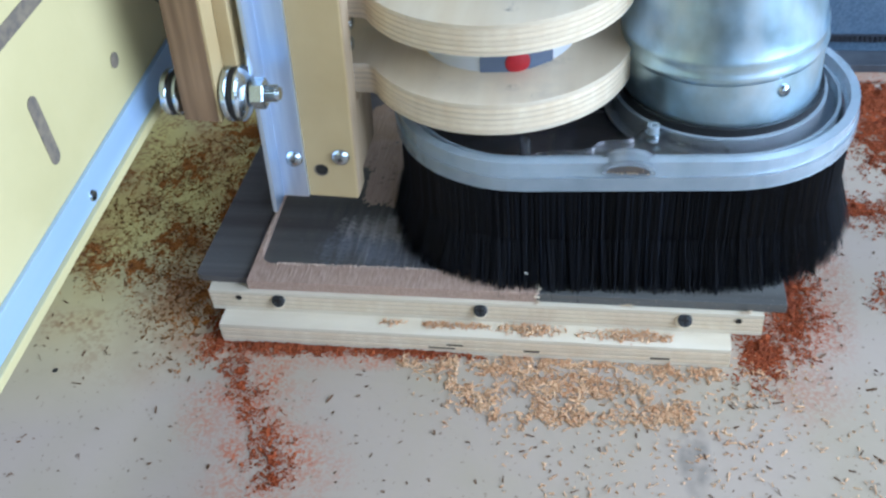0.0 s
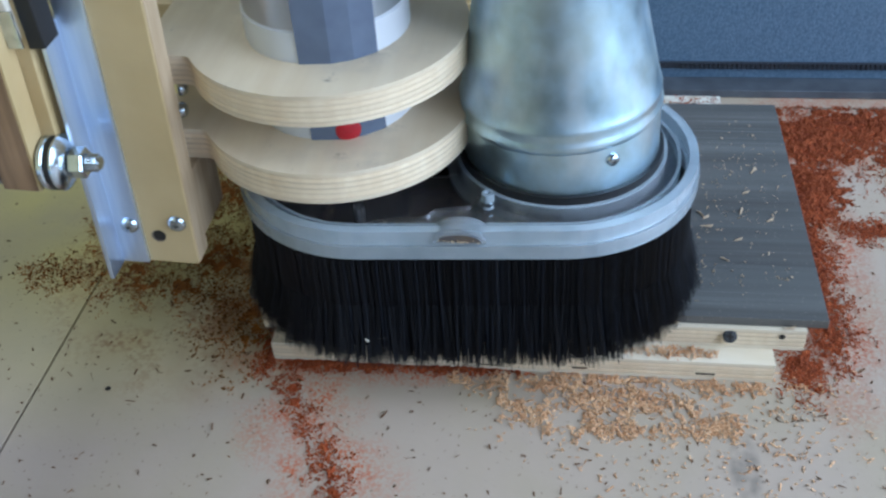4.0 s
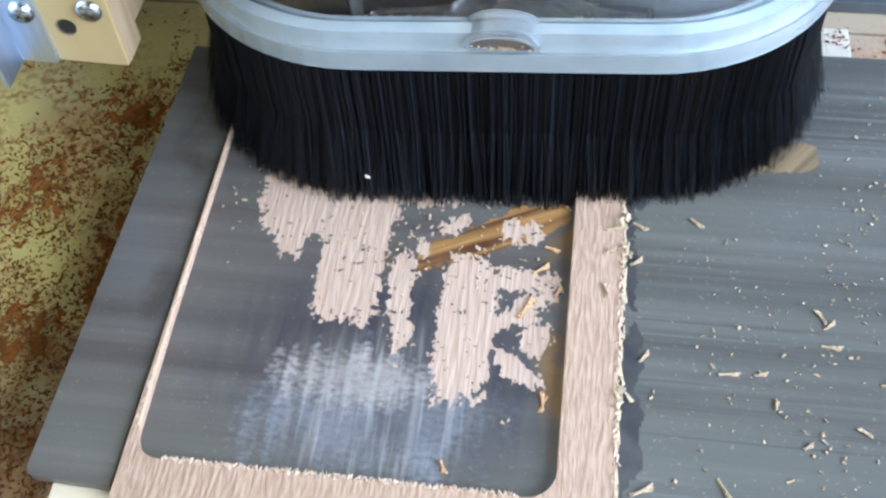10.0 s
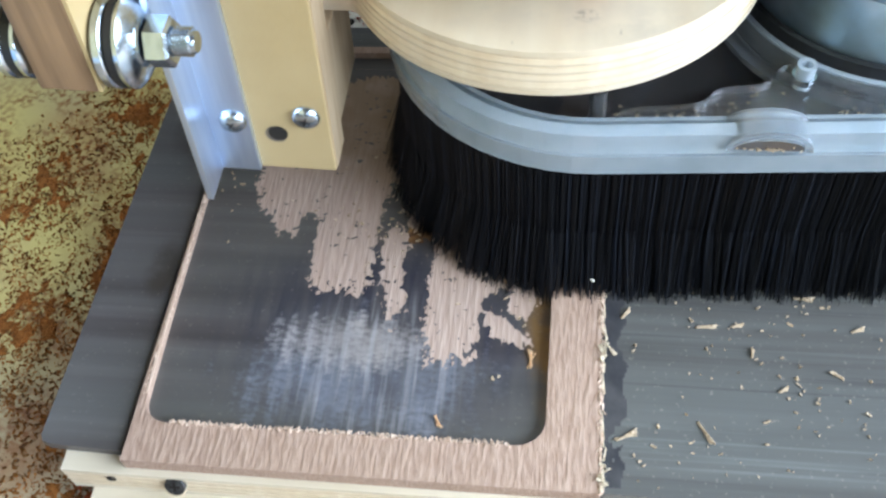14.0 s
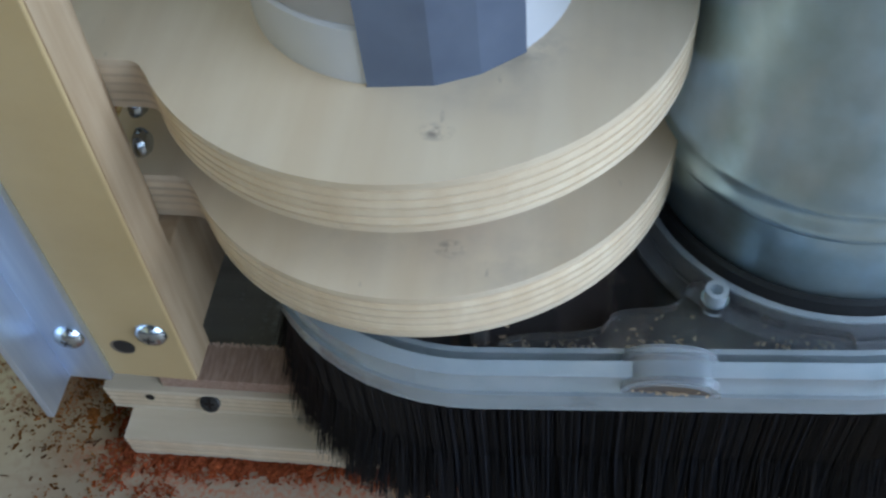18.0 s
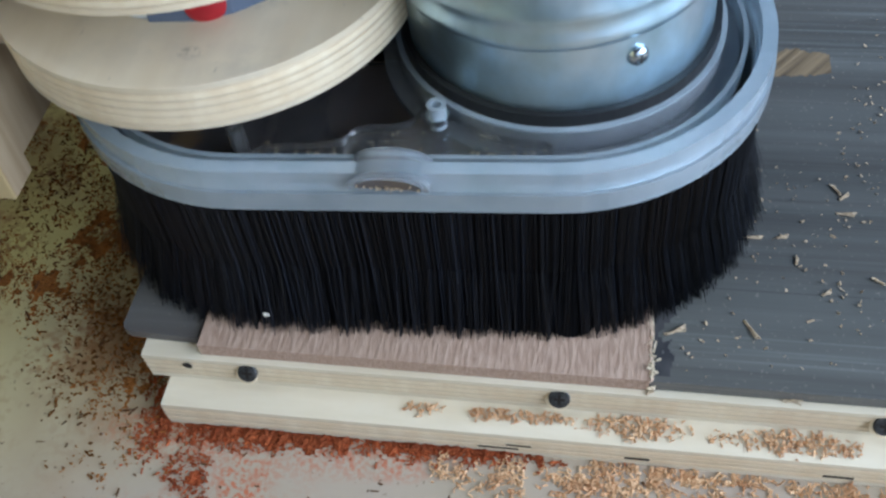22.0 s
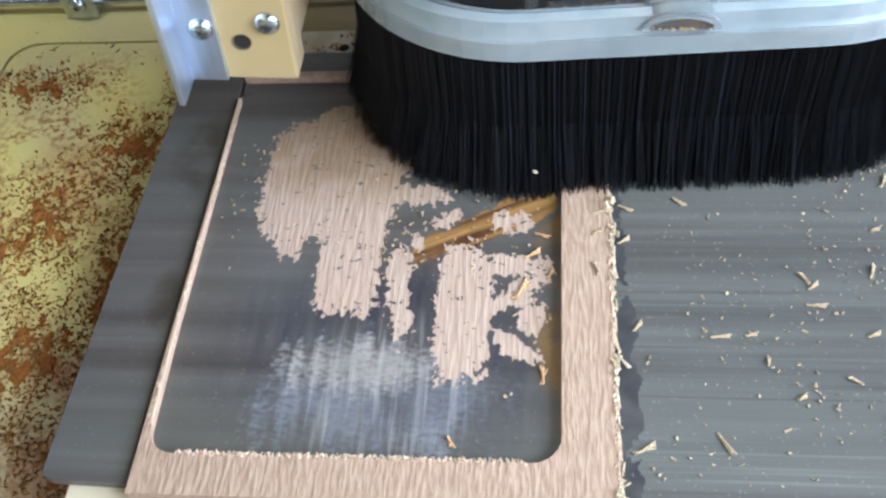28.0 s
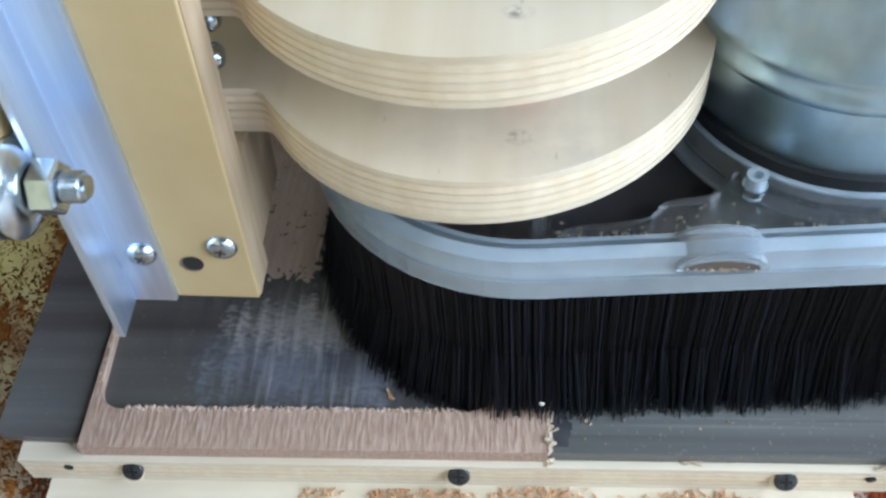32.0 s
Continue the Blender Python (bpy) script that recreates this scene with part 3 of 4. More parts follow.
lower = ply_board("lower_spoilboard", -29.5, 216, -11.2, 192, -20, -8.2, "pale birch plywood board flat on the machine bed")
upper = ply_board("upper_spoilboard", -35.5, 230, -0.4, 193, -8.1, 4.5, "pale birch plywood board fixed with black screws")
for sx in (0, 100, 195):
    countersunk(upper, sx, -0.5, 0.2)
for hx in (-20.5, 219):
    bm = lathe([(1.5, 0), (1.5, 0.3), (0.01, 0.35)], 12)
    bmesh.ops.transform(bm, matrix=Matrix.Rotation(radians(90), 4, "X"), verts=bm.verts)
    part("pilot_hole", bm, dark_recess, upper, "dark empty screw hole", False, Matrix.Translation((hx * U, -0.5 * U, 0.5 * U)))
for x0, x1, vz in ((75, 88, -16.7), (121, 128.5, -16.1), (84, 92, -14.4), (180, 189, -16.2)):
    part("ply_void", box(x0, x1, -11.32, -11.0, vz - 0.45, vz + 0.45, 0.08), dark_recess, lower, "dark gap in a core ply")
back_strip = thing("back_batten", "white painted wooden batten with screw holes", "batten")
part("batten", box(-2, 210, 196, 218, -20, 0.5, 0.5), white_paint, back_strip)
for hx in (20, 110, 193):
    part("nail_hole", lathe([(2.0, 0.4), (2.3, 0.62), (1.2, 0.64), (0.01, 0.6)], 14, at=(hx, 206.5, 0)), dark_recess, back_strip)

# ---- the work: a grey laminated board with a routed rim and a pocket ----
work = thing("workpiece", "grey wood-grain laminated board with a routed pocket", "board")
part("panel", box(126.6, 239.5, 2, 193.4, 4.6, 9.5, 0.25), grey_laminate, work, "grey laminate with pale chips")
band = [(-43.5, 9), (-42.5, 7), (-40.5, 6.2), (-18, 5.4), (-16.6, 5.6), (-16.2, 182), (-40.5, 183)]
part("band", prism(band, 4.6, 8.2, 0.2), pocket_laminate, work, "narrow lower strip of grey laminate")


def corner(cx, cy, r, a0, a1, n=6):
    return [(cx + r * math.cos(radians(a0 + (a1 - a0) * k / n)), cy + r * math.sin(radians(a0 + (a1 - a0) * k / n))) for k in range(n + 1)]


rim_line = [(-15.2, 1.6), (126.4, 1.6), (126.4, 181.6), (110.6, 181.6)] + corner(101.6, 23.7, 9.0, 0, -90, 10) + corner(-4.3, 23.2, 8.5, 270, 180, 10) + [(-13.7, 60), (-14.3, 166), (-15.1, 166)]
part("rim", prism(rim_line, 4.6, 10.2, 0.12), [routed_wood], work, "routed reddish wood rim")
# a thin pale strip paints the highlight along the ridge's inner edge
ridge = [(-13.5, 24), (-12.75, 24), (-13.6, 60), (-14.2, 166), (-14.8, 166), (-14.35, 60)]
part("ridge_edge", prism(ridge, 10.2, 10.4, 0.05), edge_wood, work, "pale strip painted as the highlight on the thin ridge")
part("far_strip", box(-15, 110.5, 172, 177.8, 4.6, 7.3, 0.1), pocket_laminate, work)
part("far_rim", box(-15, 110.5, 178, 181.5, 4.6, 10.1, 0.2), routed_wood, work)
part("far_panel", box(-15, 126.4, 181.8, 193.4, 4.6, 9.4, 0.2), grey_laminate, work)


def lump(x, y, cx, cy, rx, ry, turn=0.0):
    c, s = math.cos(radians(turn)), math.sin(radians(turn))
    dx, dy = x - cx, y - cy
    return 1 - math.hypot((dx * c + dy * s) / rx, (dy * c - dx * s) / ry)


def rough_noise(x, y, f):
    return noise.noise((x * f, y * f * 0.7, 0.3)) + 0.6 * noise.noise((x * f * 2.7, y * f * 2.1, 5.1)) + 0.35 * noise.noise((x * f * 6.1, y * f * 5.0, 9.7))


def slab(x, y, cx, cy, rx, ry):
    """Like lump, with a squarer outline."""
    return 1 - (((x - cx) / rx) ** 4 + ((y - cy) / ry) ** 4) ** 0.25


def worn_through(x, y):
    """Above zero where the laminate is cut through to the wood: about the distance inside the worn patches."""
    a = max(22 * slab(x, y, 27.5, 127, 26, 30), 20 * lump(x, y, 40, 146, 26, 22), 12 * slab(x, y, 39.5, 91, 11.5, 24), 5.5 * slab(x, y, 16.5, 100, 5.5, 12), 5 * slab(x, y, 57, 118.5, 14, 5))
    b = 4.6 * lump(x, y, 57.6, 77, 4.6, 23, 5)
    c = max(10 * slab(x, y, 79, 69, 10, 27), 4.6 * lump(x, y, 92, 87, 12, 4.6, 8), 4.6 * lump(x, y, 97, 76, 13, 4.6, 38), 4 * lump(x, y, 101.5, 67, 4.6, 9), 4 * lump(x, y, 95, 56.5, 11, 4, -38), 4 * lump(x, y, 103, 87, 6, 4, 40))
    d = max(3 * lump(x, y, 72, 108, 7, 3, 30), 4 * lump(x, y, 90.5, 106, 4.4, 6), 3 * lump(x, y, 97.5, 107, 3.5, 5), 3 * lump(x, y, 61, 97, 3.2, 3.2))
    fringe = noise.noise((x * 0.55, y * 0.4, 3.3)) + 0.7 * noise.noise((x * 1.1, y * 0.9, 7.3))
    soft = noise.noise((x * 0.17, y * 0.14, 0.3)) + 0.6 * noise.noise((x * 0.42, y * 0.36, 5.1))
    return max(a, b, c, d) - 0.55 + 1.5 * soft + 2.1 * fringe


def resin_band(x, y):
    return lump(x, y, 86, 105, 31, 7, 29) - 0.05 + 0.32 * rough_noise(x, y, 0.2)


def sheet(name, x0, x1, y0, y1, step, z, pick, mats, parent, label="", lift=0.0):
    """A fine flat mesh whose cells take the material that pick(x, y) names; None leaves a gap."""
    nx, ny = int((x1 - x0) / step), int((y1 - y0) / step)
    index, verts, faces, kinds = {}, [], [], []

    def vert(i, j):
        if (i, j) not in index:
            index[i, j] = len(verts)
            verts.append(((x0 + i * step) * U, (y0 + j * step) * U, z * U))
        return index[i, j]

    for i in range(nx):
        for j in range(ny):
            k = pick(x0 + (i + 0.5) * step, y0 + (j + 0.5) * step)
            if k is not None:
                faces.append((vert(i, j), vert(i + 1, j), vert(i + 1, j + 1), vert(i, j + 1)))
                kinds.append(k)
    me = bpy.data.meshes.new(name)
    me.from_pydata(verts, [], faces)
    for mm in mats:
        me.materials.append(mm)
    me.polygons.foreach_set("material_index", kinds)
    ob = new(name, me)
    ob.parent = parent
    if label:
        ob["label"] = label
    return ob


def pocket_kind(x, y):
    if worn_through(x, y) > 0:
        return 1 if noise.noise((x * 0.3 + 9, y * 0.62, 1.7)) + 0.4 * noise.noise((x * 0.9, y * 1.2, 4.0)) > -0.6 else 0
    return 2 if resin_band(x, y) > 0 else 0


part("pocket_base", box(-15, 110.6, 14.5, 172, 4.6, 7.0), edge_wood, work)
sheet("pocket_floor", -15, 110.6, 14.5, 172, 0.38, 7.15, pocket_kind, [pocket_laminate, worn_wood, resin_wood], work, "scuffed grey laminate worn through to wood")


def hatch_kind(x, y):
    d = max(lump(x, y, 172, 143.5, 27, 8, 4), lump(x, y, 148, 131, 20, 7.5, 48) - 0.42) + 0.22 * rough_noise(x, y, 0.16) - 0.05
    return 0 if d > 0 and 141 < x < 191 else (0 if d > 0.3 else None)


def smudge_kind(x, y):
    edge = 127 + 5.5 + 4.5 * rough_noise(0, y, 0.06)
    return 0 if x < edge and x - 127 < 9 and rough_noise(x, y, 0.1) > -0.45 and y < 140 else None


sheet("bare_streak", 126, 192, 105, 156, 0.6, 9.56, hatch_kind, [hatch_wood], work, "bare tan wood streak in the laminate")
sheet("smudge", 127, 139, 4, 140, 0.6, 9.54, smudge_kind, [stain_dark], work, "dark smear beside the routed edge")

# torn fibres along the routed edges
SPLIT = (0, 1, 2, 3), (7, 6, 5, 4), (0, 4, 5, 1), (1, 5, 6, 2), (2, 6, 7, 3), (3, 7, 4, 0)


def slivers(name, rows, mat, parent=None, label="", category="", kind="stuff"):
    """Many thin bent chips as one mesh: rows of x, y, z, length, width, thickness, heading, pitch, roll in units and radians."""
    verts, faces = [], []
    for x, y, z, ln, w, th, a, p, ro in rows:
        m = Matrix.Translation((x, y, z)) @ Euler((ro, p, a)).to_matrix().to_4x4()
        k = len(verts)
        taper = random.uniform(0.35, 1.0)
        for sx, sy, sz in ((-1, -1, -1), (1, -taper, -1), (1, taper, -1), (-1, 1, -1), (-1, -1, 1), (1, -taper, 1), (1, taper, 1), (-1, 1, 1)):
            verts.append(tuple((m @ Vector((sx * ln / 2, sy * w / 2, sz * th / 2))) * U))
        faces += [tuple(k + q for q in f) for f in SPLIT]
    me = bpy.data.meshes.new(name)
    me.from_pydata(verts, [], faces)
    me.materials.append(mat)
    ob = new(name, me)
    if parent is not None:
        ob.parent = parent
    if label:
        ob["label"] = label
    return tagged(ob, category=category if parent is None else "", kind=kind)


rnd = random.Random(7)
fuzz = []
for k in range(420):
    x = rnd.uniform(-3, 101)
    fuzz.append((x, 14.9 + rnd.uniform(-0.5, 0.6), 10.2 + rnd.uniform(-0.4, 0.35), rnd.uniform(0.5, 1.9), rnd.uniform(0.2, 0.7), 0.18, rnd.uniform(0.6, 2.5), rnd.uniform(-0.5, 0.5), rnd.uniform(-1, 1)))
for k in range(520):
    y = rnd.uniform(2, 178)
    fuzz.append((126.6 + rnd.gauss(0, 0.35), y, 10.0 + rnd.uniform(-0.5, 0.5), rnd.uniform(0.6, 2.6), rnd.uniform(0.25, 0.9), 0.2, rnd.gauss(1.5, 0.5), rnd.uniform(-0.3, 0.3), rnd.uniform(-1.2, 1.2)))
for k in range(260):
    y = rnd.uniform(24, 166)
    fuzz.append((-13.9 + rnd.gauss(0, 0.3), y, 10.1 + rnd.uniform(-0.6, 0.4), rnd.uniform(0.6, 2.2), rnd.uniform(0.25, 0.7), 0.2, rnd.gauss(1.5, 0.5), rnd.uniform(-0.3, 0.3), rnd.uniform(-1.2, 1.2)))
slivers("torn_fringe", fuzz, edge_wood, work, "pale torn wood fibres")
strips = []
for y0, y1 in ((3, 40), (42, 66), (70, 84), (86, 112), (118, 150)):
    for k in range(9):
        y = rnd.uniform(y0, y1)
        strips.append((127.2 + rnd.uniform(-0.3, 0.7), y, 10.0 + rnd.uniform(-0.2, 0.5), rnd.uniform(3, 8), rnd.uniform(0.3, 0.9), 0.25, 1.57 + rnd.gauss(0, 0.12), rnd.uniform(-0.08, 0.08), rnd.uniform(-0.6, 0.6)))
for cy in (6, 46, 98, 112):
    for k in range(7):
        strips.append((127.4 + rnd.gauss(0, 0.9), rnd.gauss(cy, 2.2), 10.2 + abs(rnd.gauss(0, 0.9)), rnd.uniform(1, 4), rnd.uniform(0.5, 1.6), 0.3, rnd.uniform(0, 6.3), rnd.gauss(0, 0.4), rnd.gauss(0, 0.6)))
slivers("frayed_edge", strips, fray_chip, work, "pale frayed strip of the cut edge")

# ---- the router head ----
head = thing("router_head", "router carriage with plywood clamps, spindle and brush dust shoe", "router")
LEAN = Matrix.Translation(Vector((26, 20, 50)) * U) @ Matrix.Rotation(radians(2.9), 4, "Y") @ Matrix.Translation(Vector((-26, -20, -50)) * U)


def leaning(name, bm, mat, parent=None, label="", smooth=False):
    return part(name, bm, mat, parent or head, label, smooth, LEAN if parent is None else None)


column = leaning("column", box(9.5, 42.5, 20, 32.5, 50, 340, 0.4), [column_paint], None, "beige painted wooden column")
leaning("edge_band", box(42.5, 42.9, 20.9, 32.4, 50.6, 339.5), column_edge, column)
leaning("backing_block", box(14, 42.4, 32.7, 62, 57, 93.2, 0.5), column_edge, None, "darker wooden block behind the column")
leaning("backing_board", box(14, 37.6, 32.7, 42.0, 93.4, 340, 0.4), column_edge, None, "wooden board behind the column")
angle = leaning("rail_angle", box(7.2, 19.6, 17.7, 19.9, 50.6, 340, 0.3), aluminium, None, "aluminium angle rail")
leaning("rail_flange", box(5.6, 7.6, 5.4, 19.8, 50.2, 173, 0.25), aluminium, angle)


def pan_head(name, parent, x, y, z, r=3.7, turn=20):
    bm = lathe([(r, 0), (r * 0.96, 0.8), (r * 0.8, 1.7), (r * 0.45, 2.25), (0.01, 2.4)], 28)
    bmesh.ops.transform(bm, matrix=Matrix.Rotation(radians(90), 4, "X"), verts=bm.verts)
    s = part(name, bm, zinc, parent, "zinc plated pan head screw", True, Matrix.Translation((x * U, y * U, z * U)) @ Matrix.Rotation(radians(turn), 4, "Y"))
    for w, h in ((0.28, 1.5), (1.5, 0.28)):
        part("recess", box(-w, w, -2.46, -1.6, -h, h), black_screw, s)
    return s


pan_head("screw", angle, 15.0, 17.7, 72.5, 4.1, 35)
pan_head("screw", angle, 13.6, 17.7, 189, 4.1, 10)
pan_head("screw", column, 36.2, 20, 73.4, 4.3, 15)
pan_head("screw", column, 35.5, 20, 190, 4.3, 60)
bm = lathe([(2.9, 0), (2.9, 0.2), (0.01, 0.25)], 24)
bmesh.ops.transform(bm, matrix=Matrix.Rotation(radians(90), 4, "X"), verts=bm.verts)
# an offset lighter disc stands for the lit inner wall of the hole
bore = lathe([(3.3, 0), (3.3, 0.12), (0.01, 0.14)], 24)
bmesh.ops.transform(bore, matrix=Matrix.Rotation(radians(90), 4, "X"), verts=bore.verts)
part("hole_wall", bore, slot_wood, column, "lighter inner wall of the drilled hole, drawn flat", False, Matrix.Translation((26.2 * U, 20.0 * U, 65.2 * U)))
part("bolt_hole", bm, dark_recess, column, "dark drilled hole", False, Matrix.Translation((26.8 * U, 20.0 * U, 65.7 * U)))

# plywood clamp plates
a0, a1 = math.atan2(38.5 - SY, 54.0 - SX), math.atan2(109.5 - SY, 57.5 - SX)


def clamp_outline(r):
    turn = a1 - a0 + (2 * math.pi if a1 < a0 else 0)
    pts = [(SX + r * math.cos(a0 + turn * k / 72), SY + r * math.sin(a0 + turn * k / 72)) for k in range(73)]
    back = [(53.5, 104.5), (50, 101), (28, 100.5), (28, 42.3), (48.6, 42.1), (50.4, 41.9), (51.8, 41.3), (52.9, 40.2)]
    return pts + back


def clamp(z0, z1):
    c = None
    n = 11
    cuts = [0.0]
    for k in range(n):
        cuts.append(cuts[-1] + (1.4 if k % 2 == 0 else 0.75))
    for k in range(n):
        r = 61.2 - (0.0 if k % 2 == 0 else 0.25) + random.uniform(-0.1, 0.1)
        lo, hi = (z0 + (z1 - z0) * cuts[j] / cuts[-1] for j in (k, k + 1))
        bm = prism(clamp_outline(r), lo, hi - 0.04, 0.25 if k == n - 1 else 0)
        mat = clamp_face if k in (0, n - 1) else (ply_light if k % 2 == 0 else clamp_core)
        if c is None:
            c = part("clamp_plate", bm, mat, head, "pale birch plywood clamp plate")
        else:
            part("ply_layer", bm, mat, c)
    return c


clamp(93.4, 108.4)
clamp(131.0, 144.8)
for zz, yy in ((124.5, 50), (116.5, 45)):
    bm = lathe([(3.6, 0), (3.5, 1.2), (2.4, 2.6), (0.01, 3.0)], 20, axis="X")
    part("clamp_bolt", bm, zinc, head, "domed zinc bolt head", True, Matrix.Translation((41.2 * U, yy * U, zz * U)))

# spindle
spindle = part("spindle", lathe([(35.6, 84), (35.6, 158), (34.6, 158.6), (34.6, 159)], 72, at=(SX, SY, 0)), spindle_white, head, "white and silver spindle body", True)
part("upper_body", lathe([(34.9, 159), (34.9, 340)], 72, at=(SX, SY, 0)), spindle_silver, spindle, "", True)
facets = [-97, -76, -61, -44]
for p, q in zip(facets, facets[1:]):
    o = [(SX + 36.4 * math.cos(radians(p)), SY + 36.4 * math.sin(radians(p))), (SX + 36.4 * math.cos(radians(q)), SY + 36.4 * math.sin(radians(q)))]
    o += [(SX + 33 * math.cos(radians(q)), SY + 33 * math.sin(radians(q))), (SX + 33 * math.cos(radians(p)), SY + 33 * math.sin(radians(p)))]
    part("grey_panel", prism(o, 86, 339, 0.2), spindle_grey, spindle, "blue-grey plastic panel")
bm = lathe([(4.3, 0), (4.2, 0.8), (3.2, 1.7), (0.01, 2.0)], 28)
bmesh.ops.transform(bm, matrix=Matrix.Rotation(radians(90), 4, "X") @ Matrix.Diagonal((1.3, 1.3, 1, 1)), verts=bm.verts)
part("button", bm, red_plastic, spindle, "red round button", True, Matrix.Translation(((SX + 35.3 * math.cos(radians(-71))) * U, (SY + 35.3 * math.sin(radians(-71))) * U, 112.5 * U)) @ Matrix.Rotation(radians(19), 4, "Z"))

# galvanised duct
duct = part("duct", lathe([(43.9, 82.5), (44.4, 83), (44.4, 104.5), (45.1, 105.4), (45.4, 107), (45.1, 108.6), (44.6, 109.6), (44.3, 112), (44.6, 113), (44.6, 114.4), (44.1, 115.4), (42.9, 121), (33, 171), (32.5, 340)], 96, at=(DX, DY, 0)), galvanised, head, "galvanised steel duct reducer", True, Matrix.Translation((DX * U, DY * U, 88 * U)) @ Matrix.Rotation(radians(-2.2), 4, "Y") @ Matrix.Translation((-DX * U, -DY * U, -88 * U)))
ds = pan_head("screw", duct, 0, 0, 0, 3.0, 40)
ang = math.atan2(35.2 - DY, 231.0 - DX)
ds.matrix_basis = Matrix.Translation(((DX + 44.3 * math.cos(ang)) * U, (DY + 44.3 * math.sin(ang)) * U, 98.5 * U)) @ Matrix.Rotation(ang + math.pi / 2, 4, "Z")

# the dust shoe: stacked acrylic and a brush skirt
TX = 117.5


def shoe_line(r, n=28):
    """The shoe's outline: a half round behind the spindle's side and one about the duct, at distance r."""
    ty = SY + (DY - SY) * (TX - SX) / (DX - SX)
    a = math.atan2(DY - SY, DX - SX)
    pts = [(DX + r * math.cos(a - math.pi / 2 + math.pi * i / n), DY + r * math.sin(a - math.pi / 2 + math.pi * i / n)) for i in range(n + 1)]
    pts += [(TX + r * math.cos(a + math.pi / 2 + math.pi * i / n), ty + r * math.sin(a + math.pi / 2 + math.pi * i / n)) for i in range(n + 1)]
    return pts


shoe = part("shoe_wall", tube(shoe_line(63.6), shoe_line(57.5), 65, 72), acrylic_edge, head, "frosted clear acrylic dust shoe")
part("upper_wall", tube(shoe_line(62.7), shoe_line(58.5), 72.1, 79.5), acrylic_edge, shoe)
part("inner_wall", tube(shoe_line(55.0), shoe_line(53.6), 71, 77.0), acrylic_edge, shoe)
part("deck", tube(shoe_line(53.2), shoe_line(10), 68.4, 71), acrylic_clear, shoe, "clear acrylic deck")
collar = part("duct_collar", tube(circle(DX, DY, 48.4, 64), circle(DX, DY, 47.0, 64), 71.2, 80.0), acrylic_haze, shoe, "clear acrylic ring round the duct")
part("deck_ring", tube(circle(DX, DY, 53.0, 64), circle(DX, DY, 48.7, 64), 71.1, 73.0), acrylic_haze, shoe, "frosted ring on the deck")
part("collar_rim", tube(circle(DX, DY, 48.5, 64), circle(DX, DY, 46.9, 64), 80.05, 80.8), acrylic_edge, collar)
part("gasket", tube(circle(DX, DY, 46.6, 64), circle(DX, DY, 44.6, 64), 72, 84.5), rubber, shoe, "black rubber gasket")


def eased(points, rounds=2):
    """Rounds the corners of a closed outline by cutting them off."""
    for _ in range(rounds):
        points = [((1 - k) * p[0] + k * q[0], (1 - k) * p[1] + k * q[1]) for p, q in zip(points, points[1:] + points[:1]) for k in (0.2, 0.8)]
    return points


steps = eased([(124, 18.7), (208, 23), (208, 29.4), (190, 30.5), (183.5, 35), (181.5, 40), (175.5, 42.4), (170, 40.4), (168.4, 33.4), (152, 31.8), (150.4, 25.2), (128, 23.4)])
part("stepped_plate", prism(steps, 71.3, 76.6, 0.35), acrylic_plate, shoe, "clear stepped acrylic plate")


def half_round(cx, w, h, n=14):
    return [(cx + w * math.cos(math.pi * k / n), h * math.sin(math.pi * k / n) ** 0.8) for k in range(n + 1)]


def set_upright(bm, z):
    bmesh.ops.transform(bm, matrix=Matrix.Translation((0, 0, z)) @ Matrix.Rotation(radians(90), 4, "X"), verts=bm.verts)
    return bm


outer, hollow = half_round(165.6, 11.2, 6.6), half_round(165.6, 9.4, 4.2)
part("arch_shell", set_upright(prism(outer + hollow[::-1], -19.6, -9.8), 75.0), acrylic_haze, shoe, "clear half-round cable passage", True)
# a solid dark plug paints the shade inside the arch
part("arch_mouth", set_upright(prism(half_round(165.6, 9.2, 4.0), -18.0, -10.4), 74.9), acrylic_shade, shoe, "dark plug standing in for the shaded hollow of the passage")
stand = part("standoff", tube(circle(176.0, 33.6, 2.7, 24), circle(176.0, 33.6, 1.5, 24), 76.6, 84.2), acrylic_edge, shoe, "small frosted tube on the deck")
part("collar", tube(circle(176.0, 33.6, 3.3, 24), circle(176.0, 33.6, 2.72, 24), 78.4, 80.6), zinc, stand)
part("boss", tube(circle(120.5, 24.5, 2.6, 24), circle(120.5, 24.5, 1.5, 24), 71.2, 82.0), acrylic_plate, shoe, "clear plastic boss on the deck")
rows = []
for k in range(150):
    x = rnd.choice((rnd.uniform(118, 150), rnd.uniform(140, 172), rnd.uniform(186, 206)))
    rows.append((x, 19 + (x - 118) * 0.05 + abs(rnd.gauss(0, 4)), 71.2 + rnd.random() * 0.5, rnd.uniform(0.5, 1.6), rnd.uniform(0.3, 0.8), 0.3, rnd.uniform(0, 6), rnd.uniform(-0.4, 0.4), 0))
for k in range(34):
    rows.append((rnd.gauss(167, 3.4), rnd.uniform(9.9, 11.0), 75.0 + abs(rnd.gauss(0, 0.5)), rnd.uniform(0.4, 1.3), rnd.uniform(0.3, 0.7), 0.3, rnd.uniform(0, 6), rnd.uniform(-0.4, 0.4), 0))
slivers("caught_dust", rows, pale_chip, shoe, "pale dust caught on the deck")

brush = part("brush", tube(shoe_line(59.5), shoe_line(54.5), 14, 64.9), bristle_black, head, "black brush skirt")
seg, total = [], 0.0
base = shoe_line(58.0, 60)
